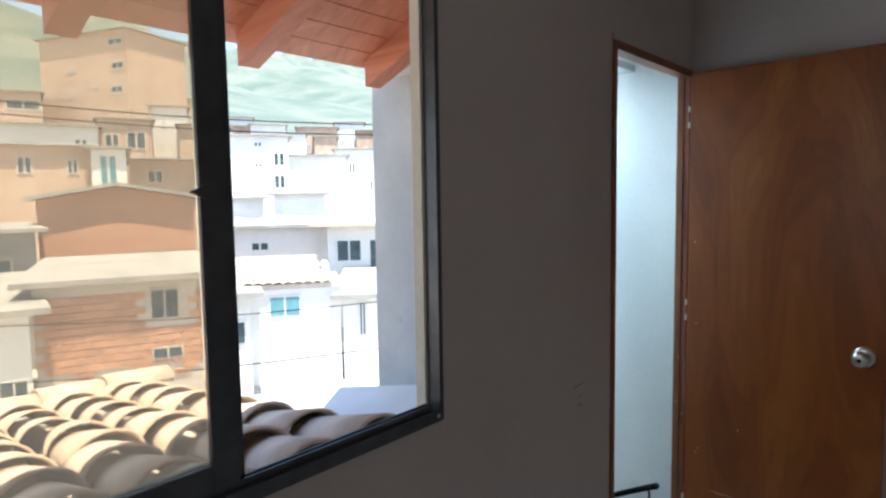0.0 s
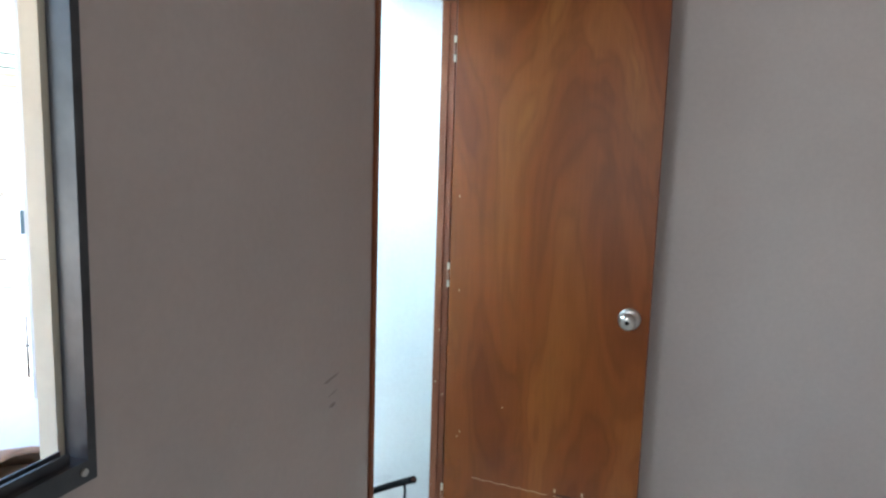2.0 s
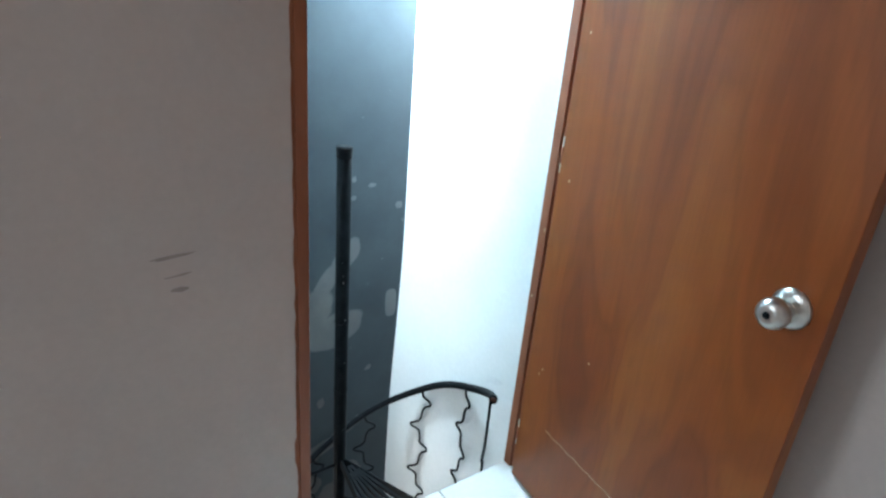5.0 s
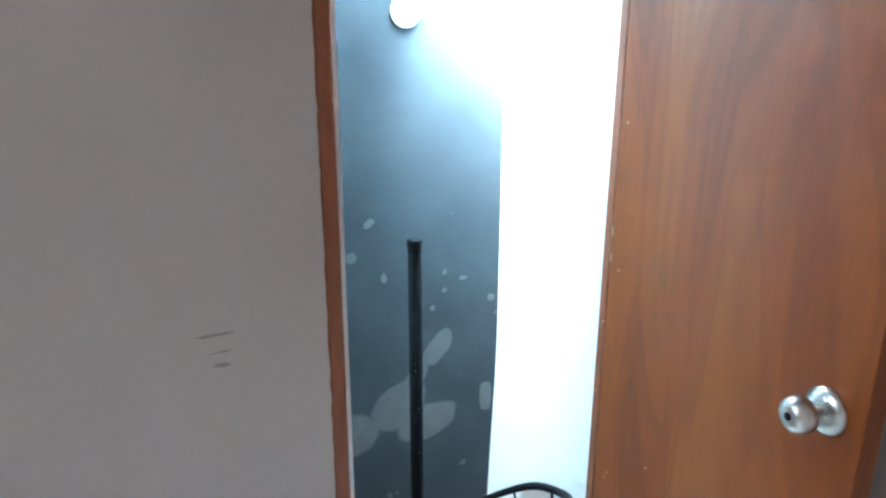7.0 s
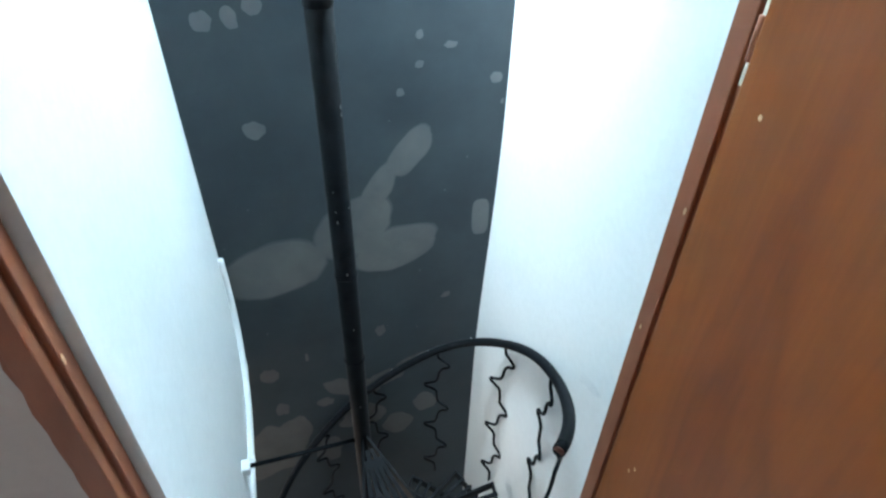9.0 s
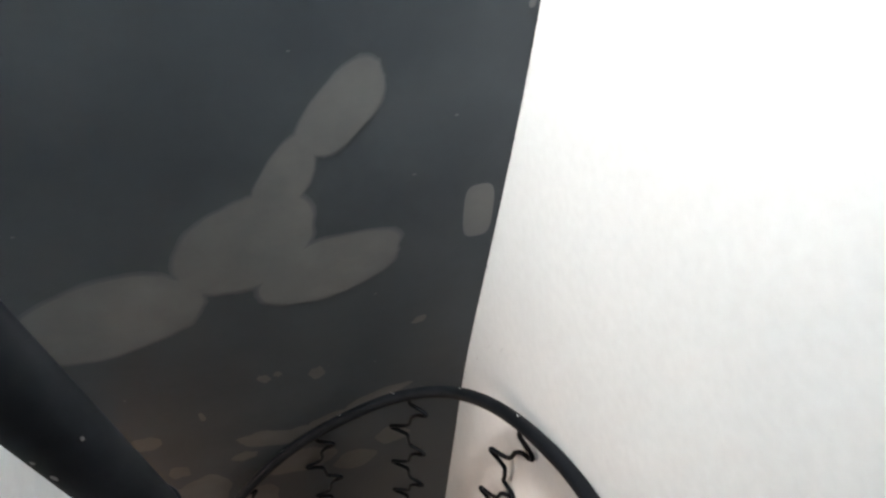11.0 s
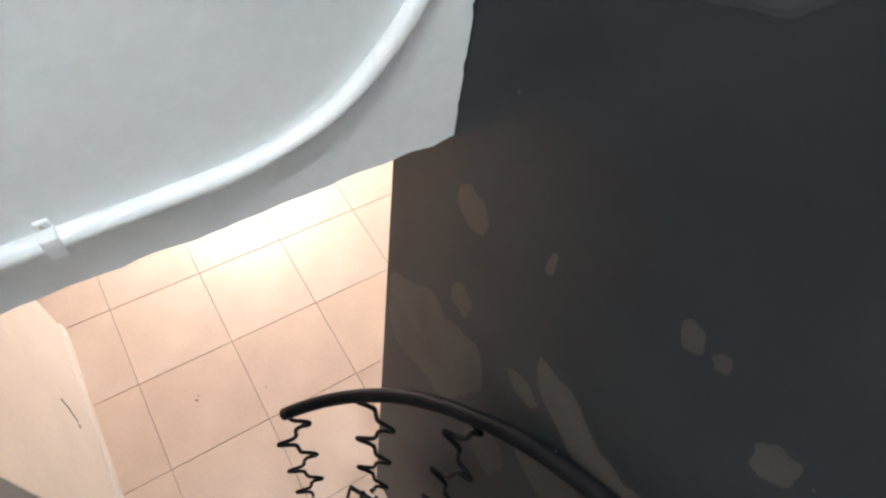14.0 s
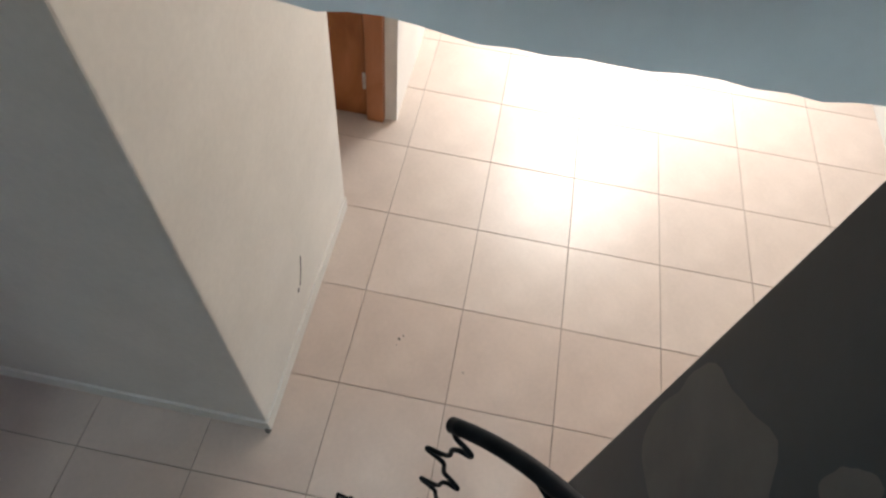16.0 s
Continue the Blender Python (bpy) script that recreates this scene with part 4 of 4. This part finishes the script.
def house(az0, az1, d, s0, s1, mat, label, wins=(), roof_mat=None, gable=0.0, depth=6.0, over=0.3, skew=0.0, wmat=None):
    """A house seen between two bearings; s0, s1: slopes of the eye's line to its foot and eaves; wins: rows of bearing and slope fractions."""
    (xa, ya), (xb, yb) = polar(az0, d), polar(az1, d * (1 + skew))
    za, zb = 1.5 + s0 * d, 1.5 + s1 * d
    w = math.hypot(xb - xa, yb - ya)
    turn = math.degrees(math.atan2(yb - ya, xb - xa))
    h = thing("house", label, "house", "houses on the slope", at=(xa, ya, za))
    H = zb - za
    bm = bmesh.new()
    prof = [(0, -6), (w, -6), (w, H)] + ([(w / 2, H + gable)] if gable else []) + [(0, H)]
    f0 = [bm.verts.new((x, 0, z)) for x, z in prof]
    f1 = [bm.verts.new((x, depth, z)) for x, z in prof]
    bm.faces.new(f0)
    bm.faces.new(f1[::-1])
    for i in range(len(prof)):
        k = (i + 1) % len(prof)
        bm.faces.new((f0[i], f1[i], f1[k], f0[k]))
    wall = part("wall", bm, mat, None)
    wall.parent = h
    rb = bmesh.new()
    prof = [(-over, H - 0.02), (w / 2, H + gable), (w + over, H - 0.02)] if gable else [(-over, H), (w + over, H)]
    for (x0, z0), (x1, z1) in zip(prof, prof[1:]):
        vs = [rb.verts.new((x, y, z + t)) for t in (0.01, 0.12) for x, z, y in ((x0, z0, -over), (x1, z1, -over), (x1, z1, depth + over), (x0, z0, depth + over))]
        for f in ((3, 2, 1, 0), (4, 5, 6, 7), (0, 1, 5, 4), (1, 2, 6, 5), (2, 3, 7, 6), (3, 0, 4, 7)):
            rb.faces.new([vs[i] for i in f])
    r = part("roof", rb, roof_mat or M_SHEET, None)
    r.parent = h
    for u0, u1, v0, v1 in wins:
        wb = part("window", boxes((u0 * w, -0.04, v0 * H, u1 * w, 0.02, v1 * H)), M_MORTAR if mat != M_RENDER else M_RENDER, None)
        wb.parent = h
        pw = 0.04 * d / 15
        mid = (u0 + u1) / 2 * w
        for a, b in ((u0 * w + pw, mid - pw / 2), (mid + pw / 2, u1 * w - pw)):
            g = part("pane", boxes((a, -0.055, v0 * H + pw, b, -0.03, v1 * H - pw)), wmat or M_DARKWIN, None)
            g.parent = wb
    h.matrix_basis = pose(xa, ya, za, 0, 0, turn)
    return h, w, H


house(16.0, 27.3, 22, -0.09, 0.002, M_BRICK, "orange brick gable house with sheet roof", gable=0.42)
hb, wb_, Hb = house(15.3, 29.0, 13, -0.30, -0.115, M_MORTAR, "brick house wall with open window and grey roof", wins=[(0.60, 0.77, 0.68, 0.93), (0.60, 0.78, 0.36, 0.46)], depth=5)
house(10.0, 15.0, 12, -0.30, -0.15, M_RENDER, "white house with dark opening beside brick wall", wins=[(0.55, 0.95, 0.1, 0.42)], roof_mat=M_SHEET)
house(8.0, 15.8, 20, -0.15, -0.04, M_SHEET, "grey shack with sheet roof", wins=[(0.3, 0.8, 0.4, 0.7)])
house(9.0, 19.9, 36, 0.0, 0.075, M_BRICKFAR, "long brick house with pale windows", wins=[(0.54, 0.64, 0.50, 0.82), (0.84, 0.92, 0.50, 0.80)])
house(19.9, 22.4, 35, 0.0, 0.073, M_RENDER, "pale house with blue window", wins=[(0.2, 0.75, 0.3, 0.9)], wmat=M_TEAL)
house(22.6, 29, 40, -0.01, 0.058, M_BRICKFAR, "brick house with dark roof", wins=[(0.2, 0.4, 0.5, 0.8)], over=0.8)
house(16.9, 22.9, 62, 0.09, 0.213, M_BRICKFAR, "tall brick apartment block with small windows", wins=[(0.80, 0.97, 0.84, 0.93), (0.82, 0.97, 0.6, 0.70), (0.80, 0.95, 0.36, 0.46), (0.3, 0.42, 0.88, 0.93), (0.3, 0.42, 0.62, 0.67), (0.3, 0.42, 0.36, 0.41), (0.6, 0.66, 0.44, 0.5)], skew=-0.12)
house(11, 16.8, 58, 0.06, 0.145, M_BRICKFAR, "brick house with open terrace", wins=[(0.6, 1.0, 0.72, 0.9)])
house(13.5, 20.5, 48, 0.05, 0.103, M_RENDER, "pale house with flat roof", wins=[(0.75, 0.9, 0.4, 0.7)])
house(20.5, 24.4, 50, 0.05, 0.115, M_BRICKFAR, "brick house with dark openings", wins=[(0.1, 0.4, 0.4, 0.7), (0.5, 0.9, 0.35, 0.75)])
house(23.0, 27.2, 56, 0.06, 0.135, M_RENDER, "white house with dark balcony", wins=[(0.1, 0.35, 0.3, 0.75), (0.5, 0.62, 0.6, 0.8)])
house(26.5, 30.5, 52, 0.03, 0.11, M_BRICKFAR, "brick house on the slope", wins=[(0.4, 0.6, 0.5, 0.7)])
hf, wf, Hf = house(31.2, 39.6, 16, -0.32, -0.142, M_RENDER, "white house with clay tile roof and teal window", wins=[(0.24, 0.58, 0.755, 0.945)], roof_mat=M_MORTAR, wmat=M_TEAL, depth=2.2, over=0.05)
house(28.0, 31.6, 15, -0.3, -0.15, M_RENDER, "small grey house with tin roof", wins=[(0.3, 0.9, 0.5, 0.75)])
house(39.8, 47, 16, -0.3, -0.16, M_RENDER, "white house with dark door", wins=[(0.2, 0.3, 0.55, 0.95)])
house(29.5, 39.0, 26, -0.14, -0.045, M_RENDER, "white house with low roof", wins=[(0.25, 0.42, 0.62, 0.78)], depth=4)
house(38.6, 46, 22, -0.15, -0.045, M_RENDER, "white house with shaded tiled porch", wins=[(0.10, 0.42, 0.45, 0.8), (0.5, 0.7, 0.3, 0.8)], roof_mat=M_CLAY, over=0.6)
house(30.0, 35.4, 42, -0.02, 0.095, M_RENDER, "white four-storey block with balconies", wins=[(0.45, 0.6, 0.85, 0.94), (0.45, 0.6, 0.58, 0.66), (0.75, 0.95, 0.60, 0.80), (0.75, 0.95, 0.3, 0.5), (0.2, 0.3, 0.3, 0.38)])
house(35.0, 40.5, 50, -0.02, 0.065, M_RENDER, "white hillside house with small windows", wins=[(0.2, 0.3, 0.6, 0.75), (0.6, 0.7, 0.5, 0.7)])
house(39.5, 47, 55, -0.02, 0.075, M_RENDER, "white hillside house with dark windows", wins=[(0.15, 0.25, 0.6, 0.8), (0.4, 0.5, 0.3, 0.5)])
house(28.5, 33, 36, -0.06, 0.0, M_RENDER, "low white house with small window", wins=[(0.5, 0.6, 0.4, 0.6)])
house(34, 38.5, 34, -0.06, 0.005, M_RENDER, "low white house with dark strip", wins=[(0.1, 0.2, 0.5, 0.7)])
for k in range(26):
    az = 6 + 1.75 * k + random.uniform(-0.5, 0.5)
    d = random.uniform(68, 110)
    s1 = random.uniform(0.10, 0.135) + (0.02 if az < 26 else -0.01)
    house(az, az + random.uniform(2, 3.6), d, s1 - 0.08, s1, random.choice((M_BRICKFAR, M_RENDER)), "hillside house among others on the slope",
          wins=[(0.2, 0.35, 0.5, 0.7), (0.6, 0.8, 0.45, 0.7)])

# clay tiles on the white house, bricks on the brick house
for i in range(int(wf / 0.24)):
    for j in range(3):
        m = pose(0.1 + 0.24 * i, -0.15 + 0.42 * j, Hf + 0.12 + 0.14 * j, 18, 0, 0)
        ob = new("roof_tile", me_tile)
        ob.parent = hf
        ob.matrix_basis = m
me_brick = mesh_of("brick", bev(boxes((0, -0.03, 0, 0.285, 0.02, 0.125)), 0.006, 1), M_BRICK)
for j in range(12):
    for i in range(int(wb_ / 0.30)):
        x, z = 0.3 * i + (0.15 if j % 2 else 0), Hb - 0.35 - 0.14 * j
        if x + 0.3 > wb_ or (0.585 * wb_ < x + 0.28 and x < 0.785 * wb_ and (0.66 * Hb < z + 0.13 and z < 0.95 * Hb)):
            continue
        if j > 9 and (i + j) % 3:
            continue
        ob = new("brick", me_brick)
        ob.parent = hb
        ob.matrix_basis = pose(x, random.uniform(-0.008, 0.004), z)

# wires across the view
for k, (s, d) in enumerate(((0.135, 9), (0.118, 9), (-0.165, 7), (-0.245, 6))):
    pts = []
    for i in range(25):
        az = 5 + 42 * i / 24
        x, y = polar(az, d / math.cos(radians(az - 26)))
        pts.append((x, y, 1.5 + d * (s - 0.012 * math.sin(math.pi * i / 24) - (0.0012 if k < 2 else 0.0008) * (i - 12))))
    wire = thing("overhead_wire", "thin black overhead power wire", "wire", "wires over the street", at=pts[0])
    part("cable", tube(pts, 0.009 if k < 2 else 0.006, 5), M_IRON, wire)

# ---- floor tiles ----
me_t1 = mesh_of("tile", bev(boxes((0.002, 0.002, -0.008, 0.398, 0.398, 0)), 0.0015, 1), M_TILE)
for i in range(11):
    for j in range(-8, 1):
        x, y = -0.24 - 0.4 * i, -0.18 + 0.4 * j
        if i == 0:
            continue
        if j == 0:
            continue
        piece("tile", me_t1, floor, pose(x, y, 0))
me_t2 = mesh_of("tile", bev(boxes((0.002, 0.002, -0.008, 0.398, 0.223, 0)), 0.0015, 1), M_TILE)
me_t3 = mesh_of("tile", bev(boxes((0.002, 0.002, -0.008, 0.288, 0.398, 0)), 0.0015, 1), M_TILE)
me_t4 = mesh_of("tile", bev(boxes((0.002, 0.002, -0.008, 0.285, 0.223, 0)), 0.0015, 1), M_TILE)
for j in range(-8, 0):
    piece("tile", me_t3, floor, pose(-0.24, -0.18 + 0.4 * j, 0))
piece("tile", me_t4, floor, pose(-0.24, -0.18, 0))
piece("tile", me_t2, floor, pose(-0.64, -0.18, 0))
me_t5 = mesh_of("tile", bev(boxes((0.002, 0.002, -0.008, 0.398, 0.178, 0)), 0.0015, 1), M_TILE)
for i in range(2, 11):
    piece("tile", me_t5, floor, pose(-0.24 - 0.4 * i, -0.18, 0))
S2 = 0.384
me_l1 = mesh_of("tile", bev(boxes((0.0015, 0.0015, -0.008, S2 - 0.0015, S2 - 0.0015, 0)), 0.001, 1), M_TILE2)
me_l2 = mesh_of("tile", bev(boxes((0.0015, 0.0015, -0.008, S2 - 0.0015, S2 - 0.0015, 0)), 0.001, 1), M_TILE3)
for i in range(-8, 5):
    for j in range(-5, 6):
        x, y = -1.562 + S2 * i, 0.705 + S2 * j
        if x + S2 > 0.2 or (-1.936 < x + S2 / 2 < -1.0 and y + S2 < 0.05):
            continue
        piece("tile", me_l2 if x < -1.94 else me_l1, floor_low, pose(x, y, ZL))

for x, y, r in ((-1.389, 0.492, 0.008), (-1.404, 0.504, 0.005), (-1.307, 0.747, 0.004), (-1.362, 0.488, 0.003)):
    bm = bmesh.new()
    bm.faces.new([bm.verts.new((a, b, ZL + 0.0012)) for a, b in blob(x, y, r, r * 0.5, 30, x * 9, 0.3, 12)])
    part("dirt_mark", bm, M_GROUT, floor_low, "small dark dirt mark")
